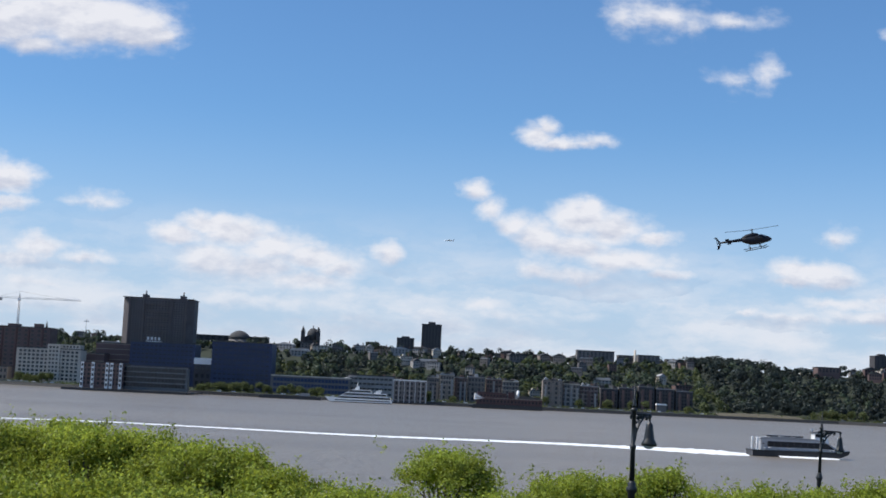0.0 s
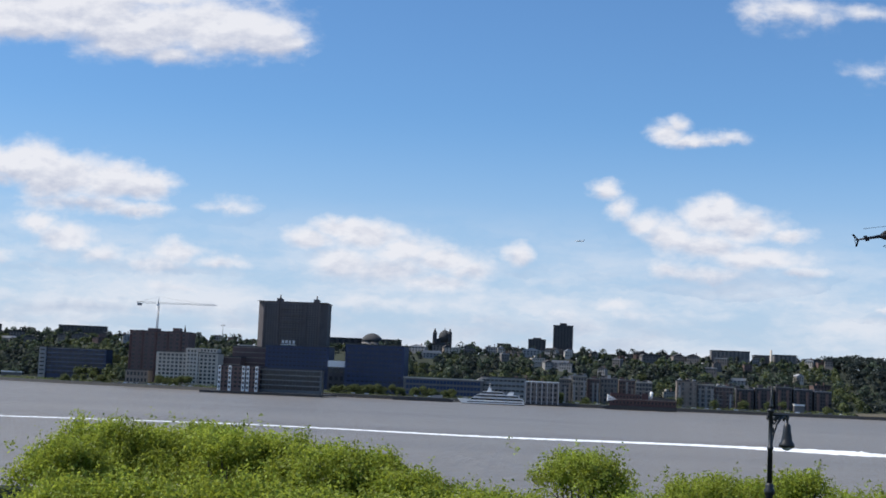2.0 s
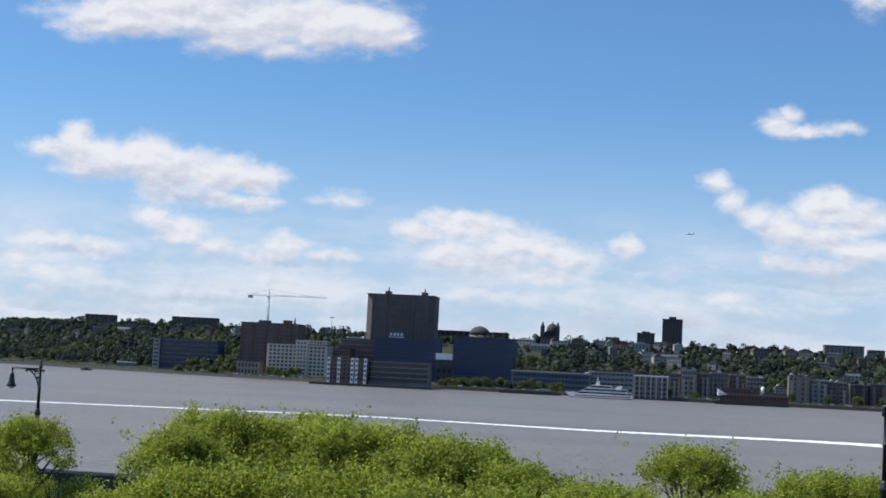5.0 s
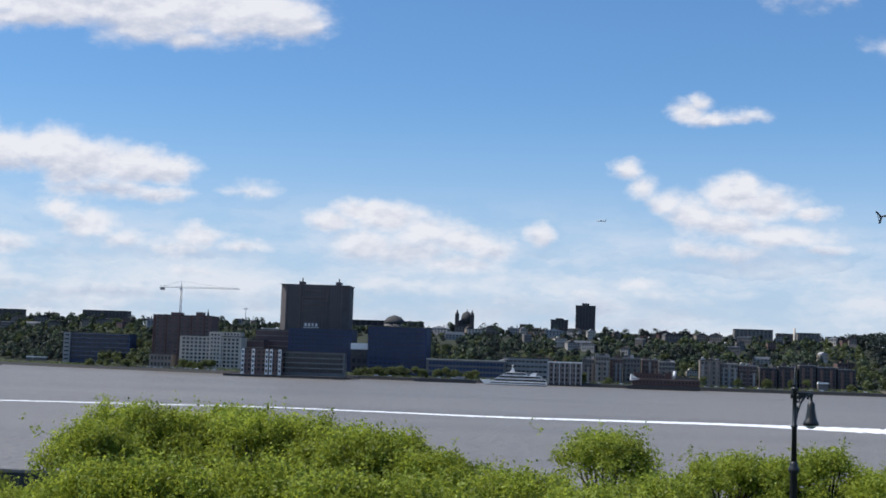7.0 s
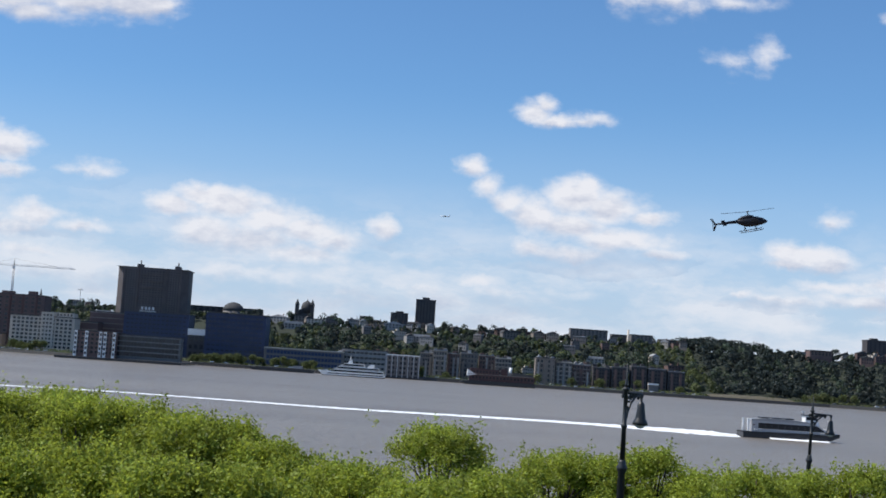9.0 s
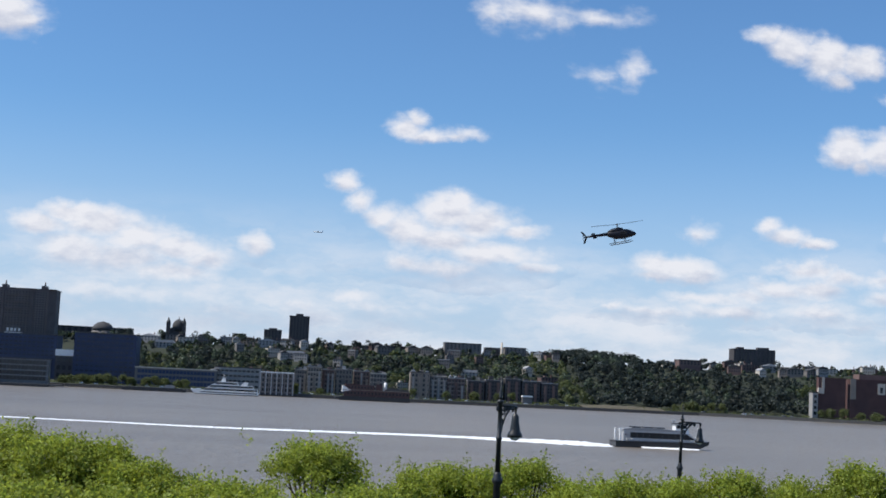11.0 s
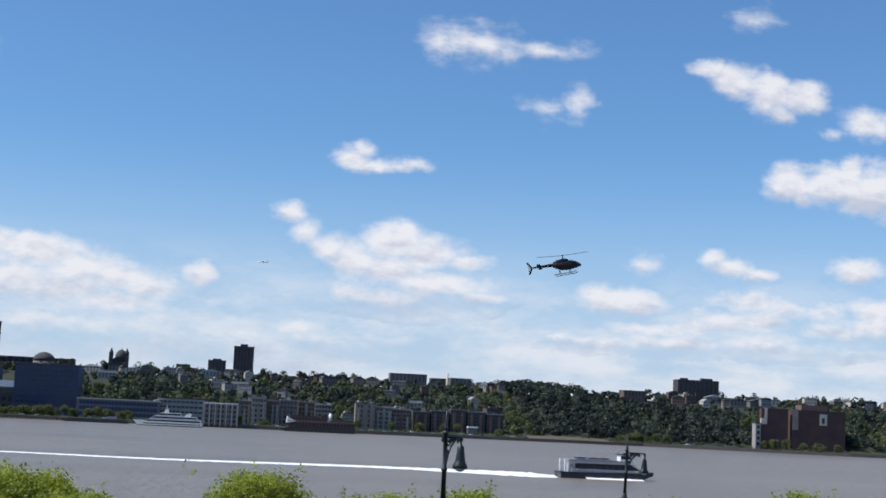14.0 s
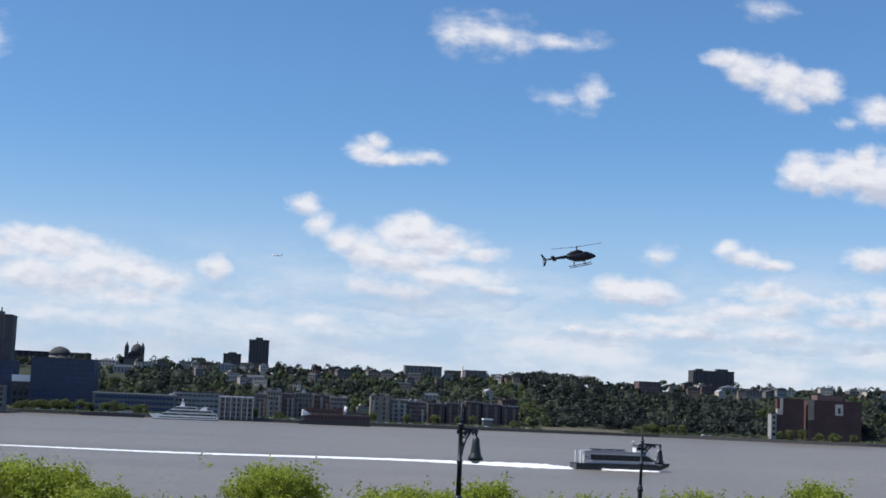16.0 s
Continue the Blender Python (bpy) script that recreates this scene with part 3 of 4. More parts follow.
# on the ridge
building("slab_block", 110.3, 136.6, 32.4, 1700, "grey slab apartment block on the ridge", GREY_BRICK, 9, 6, deep=18, fill=(0.5, 0.45), low=0.5)
building("slab_block", 139.7, 152, 30.2, 1720, "grey apartment block on the ridge", GREY_BRICK, 5, 6, deep=18, fill=(0.45, 0.45), low=0.5)
building("slab_block", 153.5, 168.7, 31.0, 1705, "grey-tan apartment block on the ridge", GREY_BRICK, 5, 6, deep=18, fill=(0.45, 0.45), low=0.5)
part("stack", rod([(0, 0, 0), (0, 0, 42)], [1.6, 1.3]), PALE_CONCRETE, thing("chimney", at(151.2, 9.9, 1700), "pale chimney stack beside the ridge blocks", "chimney"))
building("slab_block", 173.7, 186.3, 28.9, 1765, "dark low block on the ridge", DARK_BRICK, 5, 3, deep=18, low=0.6)
building("slab_block", 187.7, 205.7, 29.2, 1765, "dark low block on the ridge", DARK_BRICK, 6, 3, deep=18, low=0.6, bulkhead=[(-0.4, 6, 2)])
building("dark_tower", 0.0, 13.9, 45.5, 1780, "dark brick tower block on the ridge", DARK_BRICK, 6, 14, deep=22, fill=(0.35, 0.35), low=0.35, bulkhead=[(0.0, 9, 3)])
building("octagon_block", -17.3, -5.1, 35.0, 1770, "dark brick apartment house on the ridge", DARK_BRICK, 5, 5, deep=20, fill=(0.4, 0.4), low=0.55, bulkhead=[(0.0, 10, 2)])
building("ridge_block", -39, -30, 31.0, 1760, "dark block among trees on the ridge", DARK_BRICK, 4, 3, low=0.6)
building("ridge_block", 321.4, 352.4, 38.5, 1690, "dark brick apartment block on the ridge", DARK_BRICK, 9, 7, deep=20, fill=(0.4, 0.4), low=0.5, bulkhead=[(-0.6, 8, 2.2), (0.5, 14, 2.8)])
building("ridge_block", -356.5, -323, 31.8, 2070, "long dark flat-roofed block on the ridge", DARK_BRICK, 12, 3, low=0.7)
building("ridge_block", -424, -402, 30.8, 2150, "dark flat-roofed block on the ridge", DARK_BRICK, 6, 3, low=0.7)
building("ridge_block", -163, -108, 30.6, 1760, "long dark block behind the netted building", DARK_BRICK, 12, 3, low=0.7)
building("ridge_block", 281, 297, 28.6, 1640, "brown-roofed low block at the wood's edge", BROWN_BRICK, 6, 2, low=0.7)
dome = thing("domed_hall", at(-128, 29, 1750), "grey domed roof on the ridge", "hall")
part("drum", turned([(13, -25), (13, 0)], 20), GREY_BRICK, dome)
part("dome", turned([(13.5, 0), (12.6, 3.4), (10.5, 6.2), (7, 8.8), (3, 10.2), (0.2, 10.7)], 20), ROOFING, dome)
# church with twin towers
church = thing("church", at(-78.3, 26.5, 1760), "dark stone church with twin towers and dome", "church")
part("nave", box(-9, 9, 4, 34, -20, 10), DARK_BRICK, church)
part("roof", prism([(-9.6, 10), (9.6, 10), (0, 15)], 4, 34), ROOFING, church)
part("dome", turned([(7.5, 8), (7.5, 15), (6.8, 18), (5, 20.6), (2.4, 22.4), (0.5, 23.2), (0.3, 26)], 14, centre=(2.5, 10, 0)), ROOFING, church)
for x in (-9.3, 9.5):
    tower = part("tower", box(x - 2.4, x + 2.4, 0, 5, -20, 17.5), DARK_BRICK, church)
    part("spire", turned([(2.7, 17.5), (2.5, 19), (1.5, 21.4), (0.3, 24.6)], 8, centre=(x, 2.5, 0)), ROOFING, tower)
# red-brick works
root, half, top = building("brick_works", 385.5, 406, 21.0, 1400, "tall red-brick industrial building with pale sunlit strips", RED_BRICK, 0, 0, deep=6, roof=RED_BRICK, parapet=0.5)
# pale boxes: sun on the left-facing brick, put into the colour
part("notch", box(-half - 0.1, -half + 6.0, -0.4, 3, top * 0.62, top * 0.76), PALE_CONCRETE, root, "pale step for a sunlit left-facing wall")
part("sunlit_strip", box(-half + 3.4, -half + 6.2, -0.5, 3, top * 0.76, top + 0.8), PALE_CONCRETE, root, "pale strip for a sunlit left-facing wall")
building("brick_works", 405.5, 410, 14.0, 1412, "recessed dark bay of the brick works", DARK_BRICK, 1, 4, deep=20)
root, half, top = building("brick_works", 409.5, 450.5, 20.8, 1400, "broad red-brick industrial building", RED_BRICK, 0, 0, deep=45, roof=RED_BRICK, parapet=0.5)
part("panel", box(half * 0.02, half * 0.3, -0.4, 0.3, top * 0.66, top * 0.93), PALE_CONCRETE, root, "pale panel with a window")
part("window", box(half * 0.1, half * 0.2, -0.6, 0, top * 0.7, top * 0.84), GLASS, root)
# sunlight on the left-facing wall, painted as a paler box on the front
part("sunlit_strip", box(-half, -half + 6, -0.4, 1, top * 0.52, top + 1.0), TAN_BRICK, root, "pale strip for the sunlit left-facing brick")
part("roof_house", box(-half * 0.5, half * 0.5, 12, 28, top, top + 6), BROWN_BRICK, root)
# added block: its lighter grey gives the sunlit left side of the works
building("annex", 381.2, 385.2, 9.8, 1396, "grey block for the sunlit left side of the brick works", CONCRETE, 1, 4, deep=10)

# tower crane
crane = thing("tower_crane", at(-284, -6, 1620), "pale lattice tower crane above the buildings", "crane")
H, base_z = 50.2 * 1.62 + 9.7, 0
for sx in (-0.9, 0.9):
    for sy in (-0.9, 0.9):
        part("mast_leg", rod([(sx, sy, 0), (sx, sy, H)], [0.26, 0.26], 5), STEEL, crane)
lace = bmesh.new()
for i in range(int(H / 2.4)):
    s = 1 if i % 2 else -1
    for y in (-0.9, 0.9):
        rod([(-0.9 * s, y, i * 2.4), (0.9 * s, y, i * 2.4 + 2.4)], [0.14, 0.14], 4, lace)
part("mast_lacing", lace, STEEL, crane)
jib = part("jib", box(-26, 70, -0.7, -0.4, H - 0.2, H + 0.3), STEEL, crane)
part("jib_chord", rod([(-26, 0, H + 1.6), (68, 0, H + 1.2)], [0.2, 0.2], 5), STEEL, jib)
part("counterweight", box(-25, -20, -1.2, 1.2, H - 3.0, H), CONCRETE, crane)
part("peak", rod([(0, 0, H), (0, 0, H + 8)], [0.7, 0.25], 5), STEEL, crane)
part("cab", box(-1.4, 1.4, -2.6, -0.8, H - 2.6, H - 0.3), WHITE_PAINT, crane)
for end in (-24, 55):
    part("tie", rod([(0, 0, H + 8), (end, 0, H + 1)], [0.1, 0.1], 4), STEEL, crane)
spire = thing("steeple", at(-263.5, 24, 1850), "thin dark steeple on the ridge", "steeple")
part("tower", box(-1.8, 1.8, -1.8, 1.8, -10, 10), DARK_BRICK, spire)
part("spire", turned([(2.2, 10), (1.2, 15), (0.2, 21)], 8), ROOFING, spire)
mast = thing("radio_mast", at(-236, 28, 1850), "thin lattice mast on the ridge", "mast")
part("pole", rod([(0, 0, -10), (0, 0, 18)], [0.6, 0.3], 5), STEEL, mast)
part("crossarm", box(-3, 3, -0.3, 0.3, 15, 16), STEEL, mast)

# houses along the ridge and among the trees of the slope
rng = random.Random(5)
house_walls = [(PALE_CONCRETE, "pale"), (GREY_BRICK, "grey brick"), (TAN_BRICK, "tan brick"), (GREY_BRICK, "grey brick"), (BROWN_BRICK, "brown brick"),
               (CONCRETE, "grey rendered"), (GREY_PAINT, "grey painted")]


def house(kind, spot):
    """A plain house: wall, roof of one of three shapes, chimney or dormer, two rows of windows."""
    (m, tone), (w, h), shape = house_walls[kind % 7], ((9, 6.5), (15, 7.5), (22, 6.0))[kind % 3], kind % 4
    hs = thing("house", (0, 0, 0), tone + " house with dark roof among ridge trees", "house", "houses on the ridge")
    part("wall", box(-w / 2, w / 2, 0, 9, -6, h), m, hs)
    top_mat = ROW_ROOF if kind % 5 == 0 else ROOFING
    if shape == 0:
        roof = prism([(-w / 2 - 0.5, h), (w / 2 + 0.5, h), (0, h + 2.8)], -0.5, 9.5)
    elif shape == 1:
        roof = prism([(-w / 2 - 0.6, h), (w / 2 + 0.6, h), (w / 2 - 2.5, h + 2.6), (2.5 - w / 2, h + 2.6)], -0.6, 9.6)
    else:
        roof = box(-w / 2 - 0.3, w / 2 + 0.3, -0.3, 9.3, h, h + 0.7)
    roof = part("roof", roof, top_mat, hs)
    part("chimney", box(w * 0.2, w * 0.2 + 0.9, 4, 5, h, h + 4.0), BROWN_BRICK, roof)
    if kind % 2:
        part("dormer", box(-w * 0.3, -w * 0.3 + 3.0, 0.3, 4, h, h + 2.4), m, hs)
    windows(hs, -w / 2 * 0.9, w / 2 * 0.9, 0.5, h, 0, 3 if w < 12 else 5, 2, (0.4, 0.5))
    hs.matrix_basis = spot
    return hs


built, house_spots = {}, []
for i in range(200):
    if i < 165:
        u = -480 + i * 5.95 + rng.uniform(-3, 3)
        y = shore(u * 1.7) + rng.uniform(262, 335)
    else:
        u = rng.uniform(-110, 205) if i < 190 else rng.uniform(-290, 205)
        y = shore(u * 1.5) + rng.uniform(88, 250)
    if -212 < u < -100 or 203 < u < 275 or (i < 165 and rng.random() < 0.22):
        continue
    x = u * y / 1000
    house_spots.append((x, y))
    spot = pose(x, y, ground_height(x, y) + rng.uniform(0.5, 3.2), 0, 0, rng.uniform(-24, 24))
    kind = rng.randrange(21)
    if kind in built:
        copy_thing(built[kind], spot)
    else:
        built[kind] = house(kind, spot)

# open dry bank between the wood and the water
bank = bmesh.new()
rows_b = []
for i in range(30):
    x = 300 + i * 3.0
    y, h = shore(x), 1.1 * math.sin(math.pi * i / 29) + 0.5 * noise.noise(Vector((x / 9, 0, 5)))
    rows_b.append([bank.verts.new(p) for p in ((x, y - 4, 2.4), (x, y + 4, 3.4 + h), (x, y + 24, 5.2 + h), (x, y + 30, 2.0))])
for r, s in zip(rows_b, rows_b[1:]):
    for i in range(3):
        bank.faces.new((r[i], s[i], s[i + 1], r[i + 1]))
bmesh.ops.recalc_face_normals(bank, faces=bank.faces)
solo("dry_bank", bank, DRY_GRASS, "open bank of dry grass beside the wood", "bank", "structure")

# ---- moored and moving craft ----
FY = 428.0
ferry = thing("ferry", (0.268 * FY, FY, 0), "white and black passenger ferry under way", "ferry")
ferry.scale = (0.95, 1, 1)
part("hull", prism([(-15.3, 0.0), (-15.3, 1.9), (10.5, 2.0), (15.3, 2.7), (15.1, 1.6), (12.0, 0.3), (11.0, -0.4), (-14.8, -0.4)], -4.2, 4.2), BLACK_PAINT, ferry, "black hull")
part("rub_rail", prism([(-15.4, 1.55), (-15.4, 1.8), (10.5, 1.9), (15.3, 2.55), (15.3, 2.35), (10.5, 1.65)], -4.45, 4.45), RUBBER, ferry)
cabin = part("cabin", prism([(-12.6, 1.9), (-12.6, 5.1), (7.4, 5.1), (10.5, 3.6), (12.2, 2.2)], -3.9, 3.9), CABIN_PAINT, ferry, "off-white cabin")
part("window_band", prism([(-10.6, 2.95), (-10.6, 4.6), (7.9, 4.6), (10.3, 3.2), (10.5, 2.95)], -3.96, 3.96), GLASS, cabin, "dark window band")
for i in range(9):
    part("mullion", box(-10.6 + i * 2.1, -10.45 + i * 2.1, -3.99, -3.9, 2.95, 4.6), BLACK_PAINT, cabin)
part("windscreen", prism([(8.8, 4.5), (10.6, 3.65), (11.5, 2.9), (11.3, 2.8), (10.3, 3.5), (8.6, 4.4)], -3.0, 3.0), GLASS, cabin)
part("roof", prism([(-13.0, 5.1), (-12.6, 5.6), (-8, 6.0), (-4, 6.05), (4.5, 5.7), (7.4, 5.1)], -3.6, 3.6), GREY_PAINT, ferry, "grey roof")
for x in (-9.5, -5.5, -1.5):
    part("roof_bench", box(x, x + 2.6, -2.6, 2.6, 6.0, 6.35, bevel=0.08), BLACK_PAINT, ferry)
bridge = part("wheelhouse", prism([(4.8, 5.1), (4.8, 7.6), (8.0, 7.5), (9.4, 5.0), (9.0, 4.4)], -2.1, 2.1), WHITE_PAINT, ferry)
part("wheelhouse_window", prism([(5.0, 6.3), (5.0, 7.3), (8.0, 7.2), (8.6, 6.3)], -2.16, 2.16), GLASS, bridge)
part("wheelhouse_roof", box(4.3, 8.2, -2.3, 2.3, 7.6, 7.8), BLACK_PAINT, bridge)
part("mast", rod([(4.6, 0, 7.8), (4.5, 0, 9.3)], [0.14, 0.06], 6), STEEL, bridge)
part("radar", box(3.8, 5.2, -0.15, 0.15, 8.5, 8.75), WHITE_PAINT, bridge)
for y in (-3.4, 3.4):
    part("exhaust", box(-14.0, -13.4, y - 0.3, y + 0.3, 1.9, 5.7, bevel=0.12), WHITE_PAINT, ferry, "white exhaust stack")
    part("rail", rod([(11.2, y * 0.9, 3.6), (13.2, y * 0.7, 3.7), (14.8, y * 0.2, 3.8)], [0.06] * 3, 5), WHITE_PAINT, ferry)
part("flagstaff", rod([(12.6, 0, 2.3), (12.8, 0, 6.0)], [0.07, 0.04], 5), WHITE_PAINT, ferry)
part("lamp_ball", turned([(0.05, 5.9), (0.3, 6.1), (0.3, 6.3), (0.05, 6.5)], 8, centre=(12.8, 0, 0)), WHITE_PAINT, ferry)
for i in range(10):
    part("stanchion", rod([(11.2 - i * 0.5 - (i > 4) * 18.5, -4.1, 1.9), (11.2 - i * 0.5 - (i > 4) * 18.5, -4.1, 2.9)], [0.05, 0.05], 4), WHITE_PAINT, ferry)
part("life_ring", turned([(0.2, -0.1), (0.4, -0.1), (0.4, 0.1), (0.2, 0.1)], 10, centre=(-12.0, -3.95, 3.9)), RED_BRICK, ferry)


def foam_strip(x0, x1, y_of, w_of, h_of, seed):
    bm = bmesh.new()
    n, rows_f = int(abs(x1 - x0) / 1.2), []
    for i in range(n + 1):
        x = x0 + (x1 - x0) * i / n
        yc, w, h = y_of(x), w_of(x), h_of(x)
        row = []
        for j in range(7):
            f = j / 6 - 0.5
            rag = 1 + 0.5 * noise.noise(Vector((x / 2.2, seed + (0 if f < 0 else 40), 0))) + 0.25 * noise.noise(Vector((x / 0.8, seed, 7)))
            lump = 0.7 + 0.6 * noise.noise(Vector((x / 1.7, j * 1.3, seed)))
            row.append(bm.verts.new((x, yc + f * w * rag, 0.02 + h * max(0, 1 - (2 * f) ** 2) * lump)))
        rows_f.append(row)
    for r, s in zip(rows_f, rows_f[1:]):
        for j in range(6):
            bm.faces.new((r[j], s[j], s[j + 1], r[j + 1]))
    for f in bm.faces:
        f.smooth = True
    bmesh.ops.recalc_face_normals(bm, faces=bm.faces)
    return bm


stern = 0.268 * FY - 15
WAKE_X, WAKE_Y = (-330, -205, -150, -98, -60, -20, 20, 50, 83, stern), (404, 414, 434, 454, 447, 438, 446, 451, 437, FY)


def wake_line(x):
    return sum(float(np.interp(x + d, WAKE_X, WAKE_Y)) for d in (-12, -6, 0, 6, 12)) / 5


solo("wake", foam_strip(-330, stern, wake_line, lambda x: 8 + 10 * smooth(-100, 60, x) + 10 * smooth(40, 90, x) - 18 * smooth(92, stern + 3, x),
                        lambda x: 0.05 + 0.25 * smooth(-50, 60, x) + 0.75 * smooth(50, 90, x) - 0.6 * smooth(92, stern + 3, x), 3.0),
     FOAM, "long white foaming wake behind the ferry", "wake", "stuff")
solo("bow_wave", foam_strip(stern + 8, stern + 26, lambda x: FY - 5.2, lambda x: 3.2 - 1.2 * smooth(stern + 20, stern + 26, x), lambda x: 0.55, 9.0),
     FOAM, "white bow wave along the ferry's side", "foam", "stuff")

# white motor yacht at its berth
YY = 1300.0
yacht = thing("yacht", (-0.0420 * YY, YY, 0), "large white motor yacht with dark window bands", "yacht")
part("hull", prism([(-30.5, 4.6), (-26, 0), (30.5, 0), (30.5, 3.2), (-10, 3.4)], -5, 5), WHITE_PAINT, yacht)
part("port_band", prism([(-22, 1.7), (-21, 2.5), (29, 2.5), (29, 1.7)], -5.04, 5.04), GLASS, yacht)
part("waterline", prism([(-26.5, 0.5), (-26, -0.4), (30.6, -0.4), (30.6, 0.8)], -5.06, 5.06), BLACK_PAINT, yacht)
for z, x0, x1 in ((3.4, -21, 30), (6.4, -16, 26), (9.2, -11, 12)):
    deck_part = part("deck", prism([(x0, z), (x0 + 4.5, z + 2.7), (x1 - 1, z + 2.7), (x1, z)], -4.6, 4.6), WHITE_PAINT, yacht)
    part("window_band", prism([(x0 + 1.6, z + 0.5), (x0 + 4.0, z + 2.0), (x1 - 1.2, z + 2.0), (x1 - 0.8, z + 0.5)], -4.66, 4.66), GLASS, deck_part)
part("radar_arch", prism([(-4, 11.9), (-2, 15.4), (0, 15.4), (0.5, 11.9)], -3, 3), WHITE_PAINT, yacht)
part("mast", rod([(-1.5, 0, 15), (-1.5, 0, 19)], [0.3, 0.15], 6), WHITE_PAINT, yacht)
part("canopy", prism([(14, 9.1), (17, 12.0), (21, 12.2), (20, 9.1)], -3.5, 3.5), WHITE_PAINT, yacht)
# maroon ferryboat
RY = 1340.0
boat = thing("old_ferryboat", (0.0615 * RY, RY, 0), "old maroon double-ended ferryboat moored at the bank", "ferryboat")
part("hull", prism([(-37, 2.4), (-30, -0.5), (34, -0.5), (34, 4.0), (-28, 4.0)], -8, 8), BLACK_PAINT, boat)
part("main_deck", box(-28, 33.5, -7.5, 7.5, 4.0, 9.6), MAROON, boat, "dark maroon deckhouse")
windows(boat, -26, 33, 5.2, 9.0, -7.5, 18, 1, (0.5, 0.5))
part("guard", box(-29, 34, -8, 8, 9.6, 10.1), TAN_BRICK, boat)
part("upper_deck", prism([(-27, 10.1), (-27, 15.6), (0, 14.6), (0, 10.1)], -6.5, 6.5), MAROON, boat)
windows(boat, -25, -1, 10.8, 13.8, -6.5, 8, 1, (0.5, 0.55))
part("bow_screen", prism([(-30, 8), (-29.5, 14), (-24, 10.8), (-20, 9.7)], -7.9, 7.9), WHITE_PAINT, boat, "white bow screen")
part("shelter", prism([(10, 10.1), (13, 13.2), (32, 12.2), (33, 10.1)], -6, 6), ROOFING, boat)
part("pilot_house", box(2, 8, -3, 3, 10.1, 16, bevel=0.2), MAROON, boat)
part("funnel", rod([(10.4, 0, 10), (11.2, 0, 18)], [1.5, 1.3], 12), WHITE_PAINT, boat, "white funnel")
barge = thing("barge", (-0.0905 * 1340, 1340, 0), "long low black deck barge at the bank", "barge")
part("hull", prism([(-30, 2.6), (-27, -0.5), (29, -0.5), (31, 2.6)], -6, 6), BLACK_PAINT, barge)
part("coaming", box(-24, 26, -5, 5, 2.6, 3.5), ROOFING, barge)
part("shed", box(10, 19, -3, 3, 3.5, 6), GREY_PAINT, barge)
dinghy = thing("motorboat", at(-419.9, -10.6, 1410), "small dark motorboat far out on the river", "boat")
dinghy.location.z = 0
part("hull", prism([(-6, 1.6), (-5.5, -0.3), (4, -0.3), (7, 1.8)], -1.5, 1.5), BLACK_PAINT, dinghy)
part("cuddy", box(-3, 2, -1.2, 1.2, 1.6, 2.8, bevel=0.1), DARK_BRICK, dinghy)

# parked cars on the far shore road
car = thing("car", (0, 0, 0), "parked car on the far shore road", "car", "cars along the far shore")
part("body", prism([(-2.2, 0.4), (-2.2, 1.0), (-1.2, 1.1), (-0.8, 1.55), (0.9, 1.55), (1.4, 1.05), (2.2, 0.95), (2.2, 0.4)], -0.9, 0.9), CAR_PAINT, car)
part("glasshouse", prism([(-1.1, 1.1), (-0.7, 1.5), (0.85, 1.5), (1.2, 1.1)], -0.92, 0.92), GLASS, car)
for x in (-1.4, 1.4):
    for y in (-0.85, 0.85):
        wheel = part("wheel", rod([(x, y - 0.1, 0.33), (x, y + 0.1, 0.33)], [0.33, 0.33], 10), RUBBER, car)
spots = [-358, -355, -352, -349, -345, -343, -330, -324, -313, -309, -305, -302, -298, -294, -289, -284, -281, -275, -262, -257, -340, -337, -333, -327, -318, -300, -296, -291, -287, -279, -270, 128, 132, 135, 139, 143, 10, 18, 27, 33, 52, 60, 75, 92, 99, 108, 116, 150, 157, 163, 170, 178, 186, 192, -60, -55, -48, -40, -30, -24, -95, -85, -78, -140, -130, 200, 300, 330, 336, 345, 360, 366, 415]
for i, u in enumerate(spots):
    y = shore(u * 1.43) + 9 + (i % 3) * 3
    m = pose(u * y / 1000, y, ground_height(u * y / 1000, y) + 0.05, 0, 0, rng.uniform(-8, 8))
    if i:
        copy_thing(car, m)
    else:
        car.matrix_basis = m
boat_shed = thing("white_roofed_shed", at(171.2, -5, 1430), "small shed with white roof near the far bank", "shed")
part("wall", box(-5, 5, 0, 6, -4, 2.6), GREY_BRICK, boat_shed)
part("roof", prism([(-5.6, 2.6), (5.6, 2.6), (4.8, 4.2), (-4.8, 4.2)], -0.6, 6.6), WHITE_PAINT, boat_shed)

# ---- in the air ----
HY = 262.0
heli = thing("helicopter", at(233, 117, HY), "dark helicopter with skids hovering over the river", "helicopter")
heli.rotation_euler = (radians(14), radians(-13), radians(-6))


def loft(rings, sides=14, bm=None):
    """Rings of (x, centre z, half width, half height) along x."""
    bm, loops = bm or bmesh.new(), []
    for x, zc, w, h in rings:
        loops.append([bm.verts.new((x, w * math.sin(a), zc + h * math.cos(a))) for a in (2 * math.pi * s / sides for s in range(sides))])
    for r, s in zip(loops, loops[1:]):
        for i in range(sides):
            bm.faces.new((r[i], r[(i + 1) % sides], s[(i + 1) % sides], s[i]))
    bm.faces.new(loops[0])
    bm.faces.new(loops[-1][::-1])
    bmesh.ops.recalc_face_normals(bm, faces=bm.faces)
    for f in bm.faces:
        f.smooth = True
    return bm


